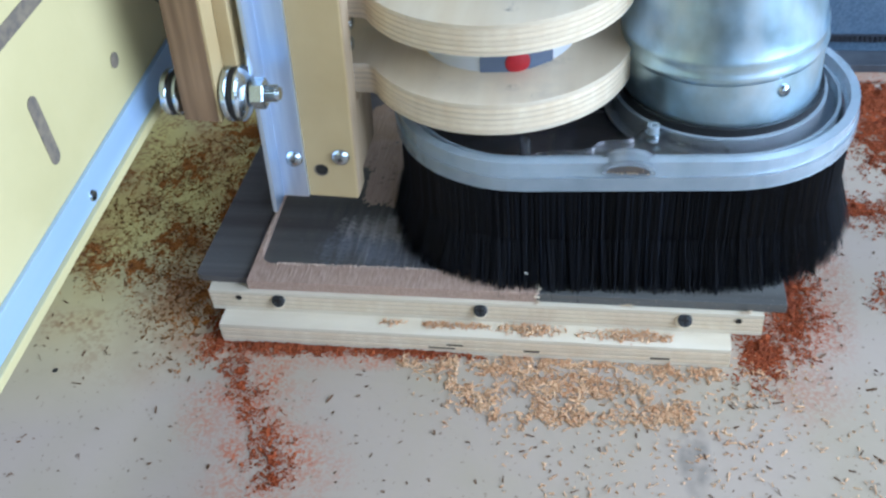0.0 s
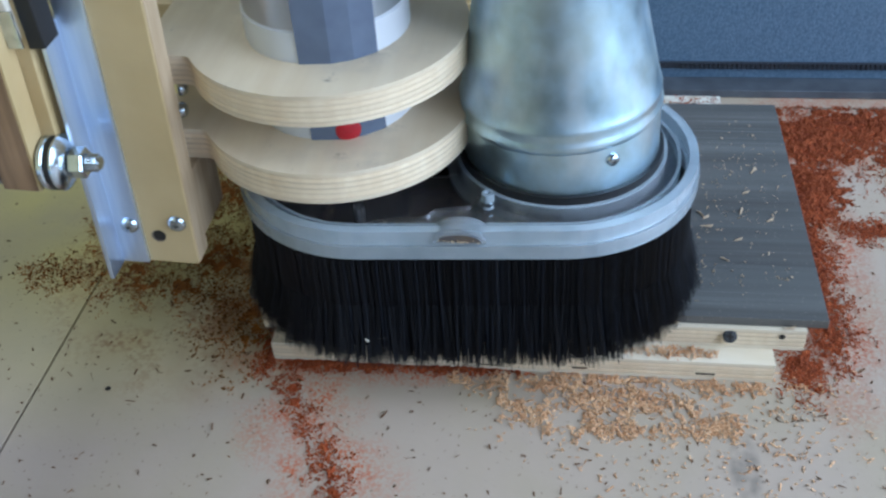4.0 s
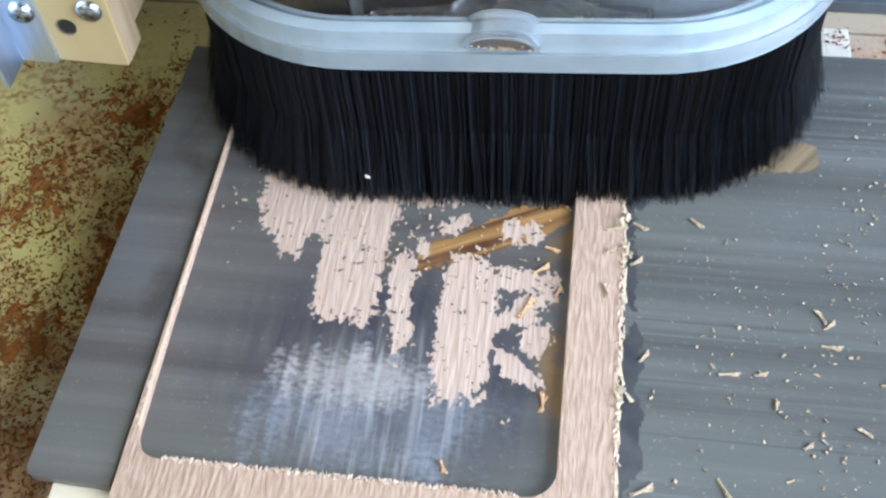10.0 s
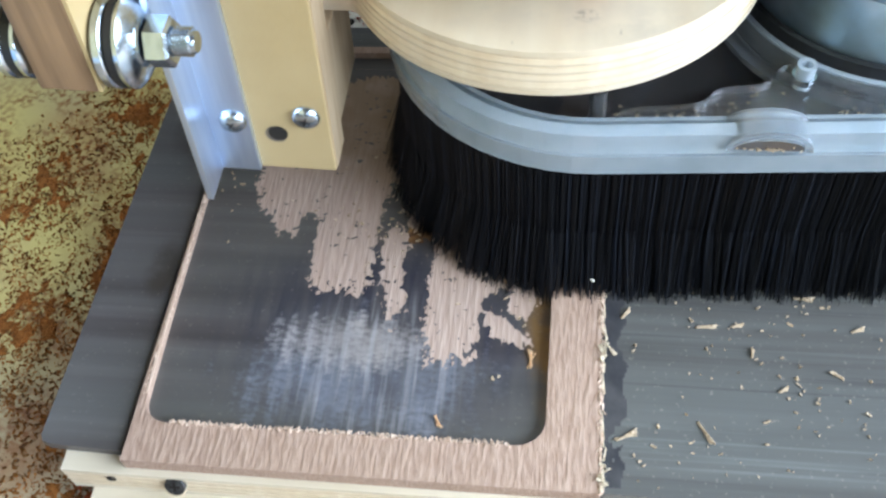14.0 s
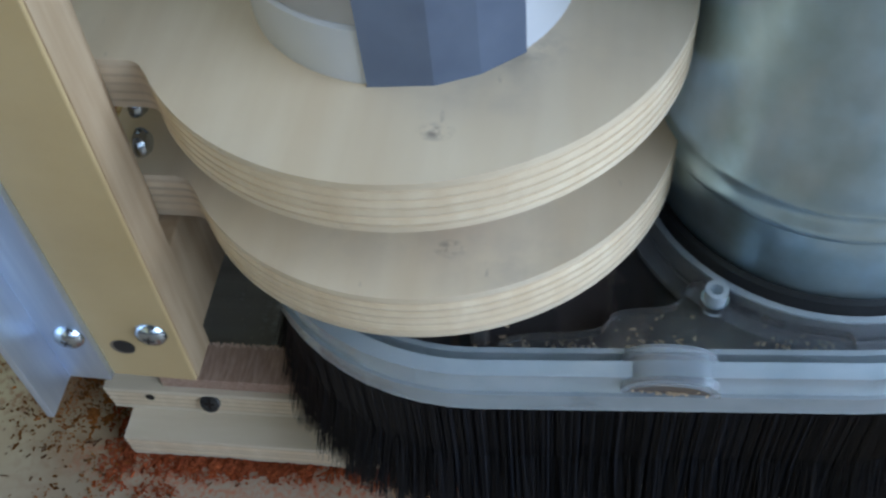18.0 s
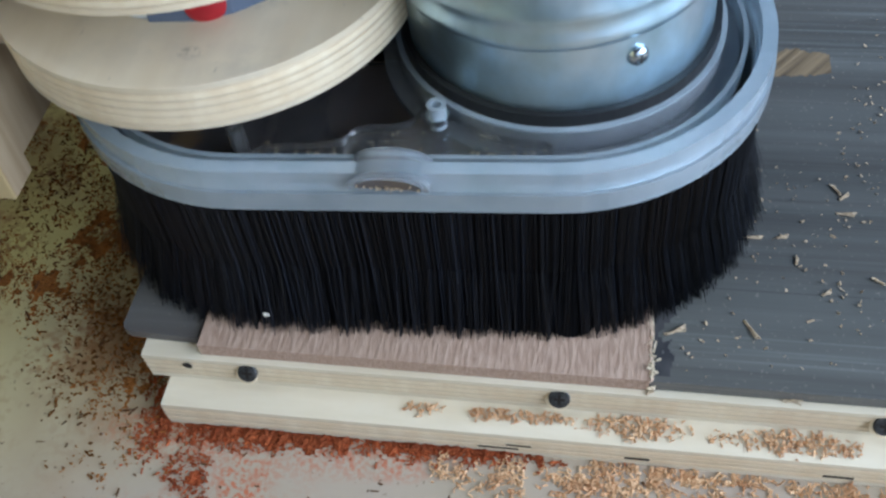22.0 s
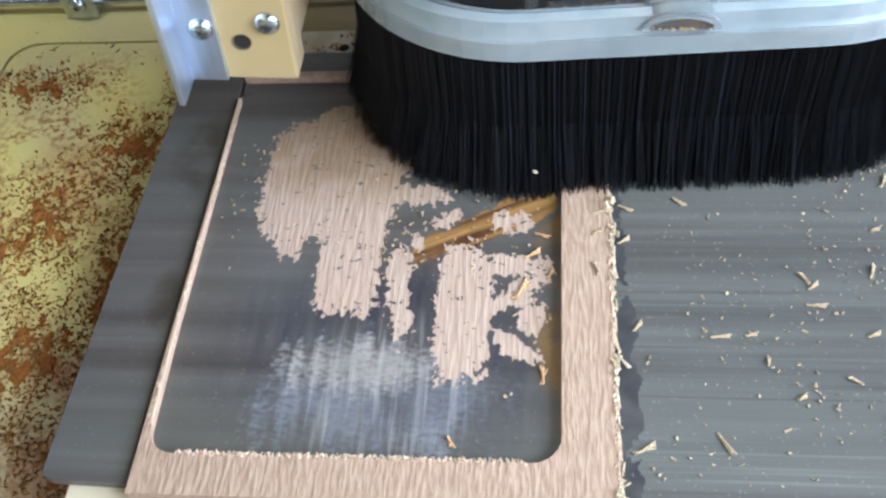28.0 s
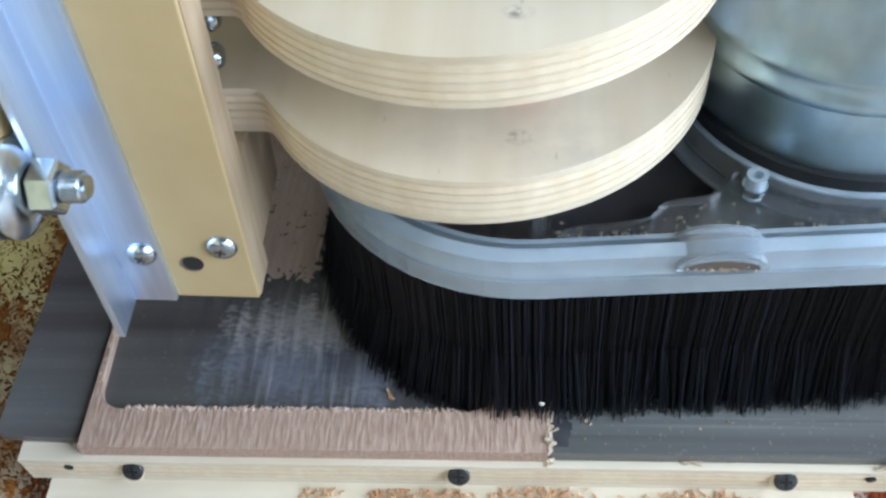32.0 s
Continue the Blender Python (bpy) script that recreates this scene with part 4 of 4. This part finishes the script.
for p, q in zip(base, base[1:] + base[:1]):
    seg.append((total, p, q))
    total += math.hypot(q[0] - p[0], q[1] - p[1])


def along(s):
    s %= total
    lo, hi = 0, len(seg) - 1
    while lo < hi:
        mid = (lo + hi + 1) // 2
        lo, hi = (mid, hi) if seg[mid][0] <= s else (lo, mid - 1)
    d0, p, q = seg[lo]
    ln = math.hypot(q[0] - p[0], q[1] - p[1]) or 1
    k = (s - d0) / ln
    tx, ty = (q[0] - p[0]) / ln, (q[1] - p[1]) / ln
    return p[0] + (q[0] - p[0]) * k, p[1] + (q[1] - p[1]) * k, tx, ty


verts, faces = [], []
for k in range(21000):
    s = rnd.uniform(0, total)
    x, y, tx, ty = along(s)
    nx, ny = ty, -tx
    out = rnd.uniform(-3.5, 3.6)
    clump = noise.noise((s * 0.12, out * 0.1, 2.0)) * 4.2 + noise.noise((s * 0.5, 4.0, out * 0.2)) * 2.0
    flare = 6.9 + rnd.uniform(-2.0, 3.2) + 1.6 * noise.noise((s * 0.2, 8.0, 0))
    tip = 5.6 + rnd.uniform(-1.2, 1.8) + 1.4 * noise.noise((s * 0.3, 1.0, 3.0)) + (abs(rnd.gauss(0, 3.5)) if rnd.random() < 0.3 else 0)
    w = rnd.uniform(0.11, 0.22)
    b0 = len(verts)
    for z, f in ((65.2, 0.0), (36, 0.3), (tip, 1.0)):
        cx, cy = x + nx * (out + flare * f * f) + tx * clump * f * f, y + ny * (out + flare * f * f) + ty * clump * f * f
        ww = w * (1 - 0.55 * f)
        verts += [((cx - tx * ww) * U, (cy - ty * ww) * U, z * U), ((cx + tx * ww) * U, (cy + ty * ww) * U, z * U), ((cx + nx * ww) * U, (cy + ny * ww) * U, z * U)]
    for r0 in (b0, b0 + 3):
        for i in range(3):
            faces.append((r0 + i, r0 + (i + 1) % 3, r0 + 3 + (i + 1) % 3, r0 + 3 + i))
    faces.append((b0 + 6, b0 + 7, b0 + 8))
me = bpy.data.meshes.new("bristles")
me.from_pydata(verts, [], faces)
me.materials.append(bristle_black)
ob = new("bristles", me)
ob.parent = brush
tagged(ob, kind="stuff")
slivers("caught_chip", [(122.0, 1.6, 22.8, 2.6, 1.1, 0.4, 1.0, 0.9, 0.4)], white_paint, brush, "white chip caught in the bristles")

# carriage post with two grooved rollers on one axle
TILT = Matrix.Translation(Vector((-13, 0, 108)) * U) @ Matrix.Rotation(radians(3.5), 4, "Y") @ Matrix.Translation(Vector((13, 0, -108)) * U)
post = part("post", box(-17.2, -2.2, -9, 13, 111, 340, 0.6), [oak], head, "brown oak carriage post", False, TILT)
part("post_side", box(-2.2, -1.2, -8.8, 13, 111.2, 339.5), column_paint, post, "beige painted side of the post")
part("side_board", box(-1.1, 4.6, 3, 13.5, 124, 339, 0.3), column_paint, post, "pale board beside the post")
roller = [(4.5, -5.4), (11.6, -5.4), (12.4, -4.6), (12.4, -2.9), (11.2, -2.0), (10.4, -1.5), (10.4, -0.2), (12.2, 0.4), (12.4, 1.5), (10.6, 2.8), (6.8, 3.9), (6.8, 4.6)]
for rx, size in ((6.0, 0.94), (-20.4, 0.78)):
    turned = [(a * size, x) for a, x in roller]
    r = part("roller", lathe(turned, 40, axis="X"), zinc, head, "zinc plated grooved roller", True, Matrix.Translation((rx * U, 0.6 * U, 118.8 * U)))
    part("o_ring", lathe([(10.2 * size, -1.9), (12.2 * size, -1.7), (12.2 * size, 0.1), (10.2 * size, 0.2)], 40, axis="X"), rubber, r, "black rubber ring")
axle = part("axle", lathe([(3.2, -26), (3.2, 19.6), (2.6, 20.6), (0.01, 20.7)], 24, axis="X"), zinc, head, "threaded steel axle bolt", True, Matrix.Translation((2.4 * U, 0.6 * U, 118.8 * U)))
for k in range(6):
    part("thread", lathe([(3.2, 0), (3.7, 0.35), (3.2, 0.7)], 24, axis="X", at=(15.2 + k * 0.75, 0, 0)), zinc, axle)
part("nut", lathe([(5.6, 8.6), (6.5, 9.2), (6.5, 14.2), (5.6, 14.9)], 6, axis="X"), zinc, axle, "hexagon nut")
switch = part("limit_switch", box(9, 15.5, 2, 14, 169, 200, 0.5), rubber, head, "black limit switch with a red wire")
part("bracket", box(-6, 7, 0, 10, 173, 190, 0.8), white_paint, switch)
part("lever", box(3, 9, -1.6, -0.6, 171, 186, 0.3), zinc, switch)
part("wire", lathe([(0.9, 186), (0.9, 240)], 10, at=(2, -2, 0)), red_plastic, switch, "red wire", True)

# ---- the gantry beam beside the head: it follows the head sideways only ----
gantry = thing("gantry_beam", "cream painted gantry beam with slots and a blue-grey rail", "gantry")
SAG = Matrix.Translation((0, -10 * U, 110 * U)) @ Matrix.Rotation(radians(2.5), 4, "X") @ Matrix.Translation((0, 10 * U, -110 * U))
part("beam", box(-70, -38, -500, 330, 106.5, 460, 0.8), gantry_paint, gantry, "", False, SAG)
part("beam_rail", box(-38, -35.8, -500, 330, 109.5, 122.5, 0.3), rail_blue, gantry, "blue-grey rail strip", False, SAG)

part("lip", box(-38.1, -33.6, -500, 330, 105.6, 109.4, 0.4), gantry_paint, gantry, "", False, SAG)


def beam_slot(y, z, half, turn):
    o = [(3.1 * math.cos(a), 3.1 * math.sin(a) + (half if math.sin(a) > 0 else -half)) for a in [2 * math.pi * (k + 0.5) / 24 for k in range(24)]]
    bm = prism(o, -0.3, 0.3)
    bmesh.ops.transform(bm, matrix=Matrix.Translation((-38, y, z)) @ Matrix.Rotation(radians(turn), 4, "X") @ Matrix.Rotation(radians(90), 4, "Z") @ Matrix.Rotation(radians(90), 4, "X"), verts=bm.verts)
    return part("slot", bm, slot_wood, gantry, "routed slot with bare edges", False, SAG)


beam_slot(-68, 150, 11, 0)
beam_slot(-82, 188, 58, 90)
for yy, zz in ((-122, 135), (-10, 141), (40, 141)):
    part("plug", lathe([(3.2, 0), (3.2, 0.3), (0.01, 0.35)], 20, axis="X", at=(-38, yy, zz)), slot_wood, gantry, "dark dowel hole", False, SAG)
for yy in (-60, 60, 180):
    part("rail_screw", lathe([(2.4, 0), (2.0, 0.8), (0.01, 1.0)], 18, axis="X", at=(-35.8, yy, 113.5)), zinc, gantry, "", True, SAG)

# ---- behind the bed ----
screen = thing("back_screen", "dark blue-grey sheet closing the back of the machine", "panel")
part("sheet_panel", box(60, 700, 268, 274, -20, 420), blue_sheet, screen)
part("ledge", box(60, 700, 250, 267.9, -19.9, -14.2, 0.5), ledge_grey, screen, "dark grey metal ledge")
belt = thing("toothed_belt", "black toothed drive belt along the back", "belt")
part("belt_body", box(60, 700, 265.6, 267.8, -6.6, -2.2), belt_black, belt)
tooth = mesh_of("tooth", box(-0.85, 0.85, -1.2, 0, -2.0, 2.0, 0.2), belt_black)
for k in range(90):
    ob = new("tooth", tooth)
    ob.parent = belt
    ob.location = ((190 + 3.1 * k) * U, 265.6 * U, -4.4 * U)
rail = thing("back_rail", "brown wooden back rail with a steel guide rod", "rail")
part("timber", box(-500, 58, 268, 290, -20, 40, 0.8), column_paint, rail)
part("guide_rod", lathe([(2.2, -500), (2.2, 58)], 20, axis="X", at=(0, 262, -14)), zinc, rail, "bright steel rod", True)
b = part("rod_clamp", box(-126, -110, 255, 268, -20, -5, 1), zinc, rail)
pan_head("screw", b, -118, 254.8, -12, 4.2, 20)

# ---- sawdust and chips ----
def field(x, y, spots, f, k):
    d = max(lump(x, y, *q) for q in spots)
    return d + k * rough_noise(x, y, f)


RED = ((0, -14, 36, 6), (45, -13.5, 45, 4.5), (-34, -4, 8, 24), (-12, -38, 9, 26, 25), (14, -80, 10, 30, 20), (232, 0, 14, 26), (234, -2, 16, 18), (248, 38, 16, 42), (251, 82, 15, 44), (257, 142, 17, 44), (270, 196, 32, 34), (296, 216, 60, 24), (290, 108, 34, 15), (322, 190, 30, 50), (318, 96, 20, 20), (300, 40, 12, 16))
BROWN = ((-97, 125, 26, 34), (-78, 62, 26, 40), (-125, 45, 24, 22), (-100, 38, 36, 16), (-66, 168, 26, 26), (-58, 100, 14, 90), (-122, 208, 26, 14), (-46, 20, 18, 40), (-165, 48, 34, 16), (-150, 110, 22, 40))
TAN = ((140, -14.5, 80, 5), (110, -19, 60, 8), (185, -16, 45, 7), (135, -46, 40, 9, 6), (95, -36, 26, 10, -30), (190, -40, 30, 9, 18), (150, -28, 50, 14))


def in_way(x, y):
    return -30 < x < 216.5 and -11.6 < y < 192 or -3 < x < 210 and 195 < y < 219


def mound(name, label, spots, bounds, mat, f, k, cut, rise):
    x0, x1, y0, y1 = bounds
    step = 1.1
    heights, verts, index, faces = {}, [], {}, []
    for i in range(int((x1 - x0) / step) + 1):
        for j in range(int((y1 - y0) / step) + 1):
            x, y = x0 + i * step, y0 + j * step
            heights[i, j] = field(x, y, spots, f, k) - cut
    for (i, j), h in heights.items():
        cell = ((i, j), (i + 1, j), (i + 1, j + 1), (i, j + 1))
        if all(c in heights for c in cell) and sum(heights[c] > 0 for c in cell) >= 3 and not in_way(x0 + i * step, y0 + j * step):
            q = []
            for c in cell:
                if c not in index:
                    index[c] = len(verts)
                    x, y = x0 + c[0] * step + rnd.uniform(-0.4, 0.4), y0 + c[1] * step + rnd.uniform(-0.4, 0.4)
                    verts.append((x * U, y * U, (-20.05 + max(0, min(1, heights[c])) * rise * rnd.uniform(0.6, 1.4)) * U))
                q.append(index[c])
            faces.append(q)
    me = bpy.data.meshes.new(name)
    me.from_pydata(verts, [], faces)
    me.materials.append(mat)
    return tagged(new(name, me), label, "sawdust", kind="stuff")


mound("red_sawdust", "deep red sawdust heaped on the bed", RED, (-60, 345, -112, 240), red_dust, 0.3, 0.75, 0.7, 2.4)
EDGE = ((247, 38, 11, 44), (250, 84, 10, 44), (255, 142, 12, 44), (268, 200, 26, 30), (300, 219, 46, 14), (288, 108, 24, 8), (233, -1, 11, 14), (8, -13, 46, 6), (66, -12, 44, 4), (-33, -8, 6, 14))
mound("edge_sawdust", "dense dark red sawdust against the plywood edge", EDGE, (-45, 345, -24, 240), deep_dust, 0.3, 0.6, 0.3, 2.2)
DEEP = ((272, 200, 44, 40), (304, 218, 80, 26), (332, 176, 34, 56), (262, 150, 20, 40))
mound("dark_sawdust", "deep maroon sawdust spread behind the board", DEEP, (244, 372, 100, 240), deep_dust, 0.2, 0.7, 0.28, 2.6)
mound("brown_sawdust", "orange-brown sawdust scattered on the yellowish bed", BROWN, (-150, 0, -40, 238), brown_dust, 0.2, 0.95, 0.72, 1.2)
mound("tan_shavings", "tan wood shavings along the plywood edge", TAN, (60, 240, -70, -11), tan_dust, 0.5, 0.9, 0.8, 1.4)


def scatter(name, label, spots, bounds, mat, count, f, k, cut, size, zf):
    rows = []
    tries = 0
    while len(rows) < count and tries < count * 14:
        tries += 1
        x, y = rnd.uniform(*bounds[:2]), rnd.uniform(*bounds[2:])
        if field(x, y, spots, f, k) - cut + rnd.uniform(-0.5, 0.1) > 0 and zf(x, y) is not None:
            ln = rnd.uniform(*size) * (1.8 if rnd.random() < 0.12 else 1)
            rows.append((x, y, zf(x, y) + rnd.uniform(0.15, 0.7), ln, rnd.uniform(0.3, 0.8) * min(1.2, ln), rnd.uniform(0.12, 0.4), rnd.uniform(0, 6.3), rnd.gauss(0, 0.42), rnd.gauss(0, 0.7)))
    return slivers(name, rows, mat, None, label, "wood chips")


on_bed = lambda x, y: None if in_way(x, y) else -20
scatter("red_chips", "red wood chips over the sawdust heaps", RED, (-60, 345, -112, 240), red_dust, 18000, 0.15, 0.7, -0.02, (0.22, 1.3), on_bed)
scatter("edge_chips", "red and orange chips against the plywood edge", EDGE, (-45, 345, -26, 240), red_dust, 6500, 0.2, 0.6, 0.0, (0.3, 1.6), on_bed)
scatter("dark_chips", "maroon chips over the dark sawdust", DEEP, (244, 372, 100, 240), deep_dust, 5000, 0.2, 0.6, 0.05, (0.3, 1.5), on_bed)
scatter("brown_chips", "brown wood crumbs on the yellowish bed", BROWN, (-200, 0, -40, 238), brown_dust, 14000, 0.16, 1.0, 0.02, (0.2, 0.95), on_bed)
scatter("dark_crumbs", "dark brown wood crumbs on the yellowish bed", BROWN + ((-92, 46, 30, 22), (-60, 35, 26, 50), (-110, 85, 30, 30)), (-215, -20, -60, 220), umber_dust, 4600, 0.13, 0.8, 0.02, (0.35, 1.6), on_bed)
scatter("tan_chips", "tan curled shavings beside the plywood", TAN, (50, 250, -75, -11), tan_dust, 2600, 0.13, 0.95, 0.3, (0.8, 3.4), on_bed)
scatter("batten_dust", "rust-red dust on the white batten", ((150, 207, 60, 10), (60, 207, 60, 9), (200, 210, 20, 8)), (0, 209, 196.5, 217.5), red_dust, 900, 0.1, 0.8, 0.15, (0.3, 1.3), lambda x, y: 0.5)
EVERY = ((60, 40, 900, 900),)
scatter("loose_crumbs", "dark wood crumbs strewn over the bed", EVERY, (-230, 330, -150, 238), dark_chip, 650, 0.03, 0.3, 0.35, (0.5, 2.6), on_bed)
scatter("loose_flakes", "pale wood flakes strewn over the bed", ((190, -40, 170, 110),), (40, 330, -130, 0), tan_dust, 750, 0.03, 0.3, 0.35, (0.6, 2.6), on_bed)
scatter("loose_splinters", "long brown wood splinters strewn over the bed", ((260, -50, 120, 130), (-60, -10, 130, 80)), (-170, 330, -120, 40), dark_chip, 50, 0.03, 0.3, 0.2, (2.4, 5.5), on_bed)
LEDGE = ((122, -4.8, 20, 5), (169, -5.4, 27, 4.6), (54, -4.5, 14, 3), (88, -4.5, 20, 2.5))
scatter("ledge_chips", "tan chips lying on the plywood ledge", LEDGE, (50, 216, -10.8, -0.8), tan_dust, 780, 0.12, 0.4, 0.1, (0.5, 1.9), lambda x, y: -8.2 + rnd.random() * max(0, field(x, y, LEDGE, 0.12, 0.4)))
TOPS = ((216, 78, 14, 34), (222, 40, 12, 20), (185, 40, 40, 30), (205, 95, 34, 40), (165, 70, 30, 40), (215, 130, 26, 40), (150, 20, 30, 20))
scatter("board_crumbs", "pale crumbs on the grey laminate", TOPS, (131, 238, 4, 178), pale_chip, 290, 0.08, 0.7, 0.2, (0.3, 1.4), lambda x, y: 9.5)
scatter("pocket_crumbs", "pale crumbs in the routed pocket", ((100, 85, 14, 50), (60, 100, 50, 40), (0, 120, 12, 50)), (-10, 109, 18, 165), pale_chip, 160, 0.08, 0.4, 0.2, (0.3, 1.4), lambda x, y: 7.15)


def wood_chip(x, y, z, ln, turn, curl, mat):
    """One bent splinter with a split end."""
    bm = bmesh.new()
    for off, a, w in ((0, 0, 0.8), (0.5, curl, 0.5), (-0.3, -curl * 1.4, 0.35)):
        r = bmesh.ops.create_cube(bm, size=1.0, matrix=Matrix.Translation((off, off * 0.5, 0.5 + off * 0.4)) @ Matrix.Rotation(a, 4, "Z") @ Matrix.Diagonal((ln, w, 0.5, 1)))
        bmesh.ops.bevel(bm, geom=list({e for v in r["verts"] for e in v.link_edges}), offset=0.12, segments=1, affect="EDGES")
    return tagged(part("wood_chip", bm, mat, None, "", False, pose(x * U, y * U, z * U, rnd.uniform(-6, 6), rnd.uniform(-8, 2), turn)), "loose pale wood splinter on the grey board", "wood chip", "wood chips on the board")


for x, y, ln, turn in ((156.6, 22.5, 8, -62), (158.6, 58.6, 6, 4), (168, 59.5, 3.5, 12), (186.8, 81, 5, 120), (189, 78, 4, 40), (180, 38, 3, 30), (188.9, 70.6, 6, -8), (218.6, 122, 6, 60), (134, 62, 4, 50), (131, 96, 4.5, 35), (132, 110, 5, -30), (204, 60, 4, 20), (208, 84, 5, 70), (212, 101, 3, 10), (134, 20, 7, 28), (172, 50, 3, 80), (196, 44, 4, 150), (222, 77, 4, 30), (150, 113, 5, -40)):
    wood_chip(x, y, 9.5, ln, turn, rnd.uniform(0.06, 0.2), pale_chip)
for x, y, ln, turn in ((97.5, 77, 9, 58), (101, 92, 6, 35), (78, 22, 4, -65), (105, 45, 6, 88), (104, 100, 5, -20), (107, 84, 4, 60)):
    wood_chip(x, y, 7.15, ln, turn, rnd.uniform(0.1, 0.3), tan_dust)
for x, y, ln, turn in ((124, 108, 7, 10), (122, 84, 5, 100), (122.5, 99, 4, 20)):
    wood_chip(x, y, 10.2, ln, turn, rnd.uniform(0.1, 0.3), pale_chip)
for x, y, ln, turn in ((168.2, 1.9, 6, 3), (127, 0.9, 3, 40), (222, 0.7, 5, 10)):
    wood_chip(x, y, 4.6, ln, turn, 0.3, pale_chip)


def motions():
    walk(head, [(t, pose(x * U, y * U, z * U)) for t, x, y, z in HEAD_ROWS])
    walk(gantry, [(t, pose(x * U, 0, 0)) for t, x, y, z in HEAD_ROWS])


HEAD_ROWS = [
    (0, -0.0, -0.0, 0.0), (0.5, 1.4, -14.7, 0.5), (1, 1.3, -32.5, 0.7), (1.22, 1.4, -39.5, 0.9), (1.5, -8.7, -39.7, 1.0),
    (2, -25.5, -39.3, 1.2), (2.5, -42.4, -39.9, 1.3), (3, -59.2, -39.8, 1.4), (3.5, -76.4, -39.7, 1.5), (4, -93.5, -39.8, 1.0),
    (4.55, -111.5, -39.6, 0.5), (5, -112.0, -22.0, 0.0), (5.5, -111.9, -5.0, -0.5), (6, -111.4, 10.6, -0.7), (6.5, -111.4, 27.3, -0.9),
    (7, -111.8, 42.3, -0.7), (7.5, -111.4, 59.2, -0.6), (8, -111.6, 75.7, -0.3), (8.5, -111.0, 92.3, 0.1), (9, -110.1, 107.2, 0.2),
    (9.18, -111.0, 111.0, 0.2), (9.5, -96.3, 110.4, 0.2), (10, -80.0, 111.5, -0.2), (10.5, -63.4, 112.0, -0.2), (11, -45.1, 111.9, -0.0),
    (11.5, -28.2, 112.0, 0.2), (12, -11.2, 112.2, 0.3), (12.4, 1.1, 112.2, 0.4), (12.5, 1.2, 112.0, 0.4), (13, 1.1, 96.0, 0.5),
    (13.5, 0.7, 79.9, 0.4), (14, 0.9, 63.7, 0.2), (14.5, 1.1, 47.2, -0.1), (15, 1.3, 30.7, -0.3), (15.5, 1.4, 14.3, -0.5),
    (16, 1.6, -2.6, -0.5), (16.5, 1.8, -18.8, -0.5), (17, 1.7, -35.2, -0.5), (17.13, 1.5, -39.3, -0.5), (17.5, -10.8, -39.5, -0.4),
    (18, -27.8, -39.6, -0.4), (18.5, -44.7, -40.1, -0.5), (19, -61.7, -40.0, -0.5), (19.5, -78.6, -40.0, -0.5), (20, -94.0, -39.6, -0.3),
    (20.5, -108.9, -39.8, -0.2), (20.6, -111.7, -39.5, -0.2), (21, -111.7, -25.1, -0.2), (21.5, -112.0, -8.9, -0.4), (22, -112.8, 5.7, -0.6),
    (22.5, -112.8, 22.8, -1.0), (23, -112.7, 39.1, -1.2), (23.5, -113.0, 54.8, -1.4), (24, -113.0, 71.4, -1.4), (24.5, -113.4, 87.5, -1.4),
    (25, -113.1, 105.1, -1.2), (25.2, -113.0, 112.0, -1.2), (25.5, -104.8, 113.1, -1.2), (26, -88.0, 113.0, -0.8), (26.5, -71.0, 113.0, -0.3),
    (27, -54.5, 113.0, 0.1), (27.5, -37.7, 112.8, 0.5), (28, -20.3, 113.3, 0.3), (28.5, -3.6, 113.6, 0.3), (28.62, 1.0, 113.4, 0.3),
    (29, 2.2, 108.4, 0.1), (29.5, 2.2, 91.5, -0.1), (30, 2.0, 75.2, -0.5), (30.5, 2.0, 59.0, -0.7), (31, 2.1, 42.7, -0.8),
    (31.5, 2.3, 26.2, -0.7), (32, 2.6, 9.4, -0.6),
]
motions()
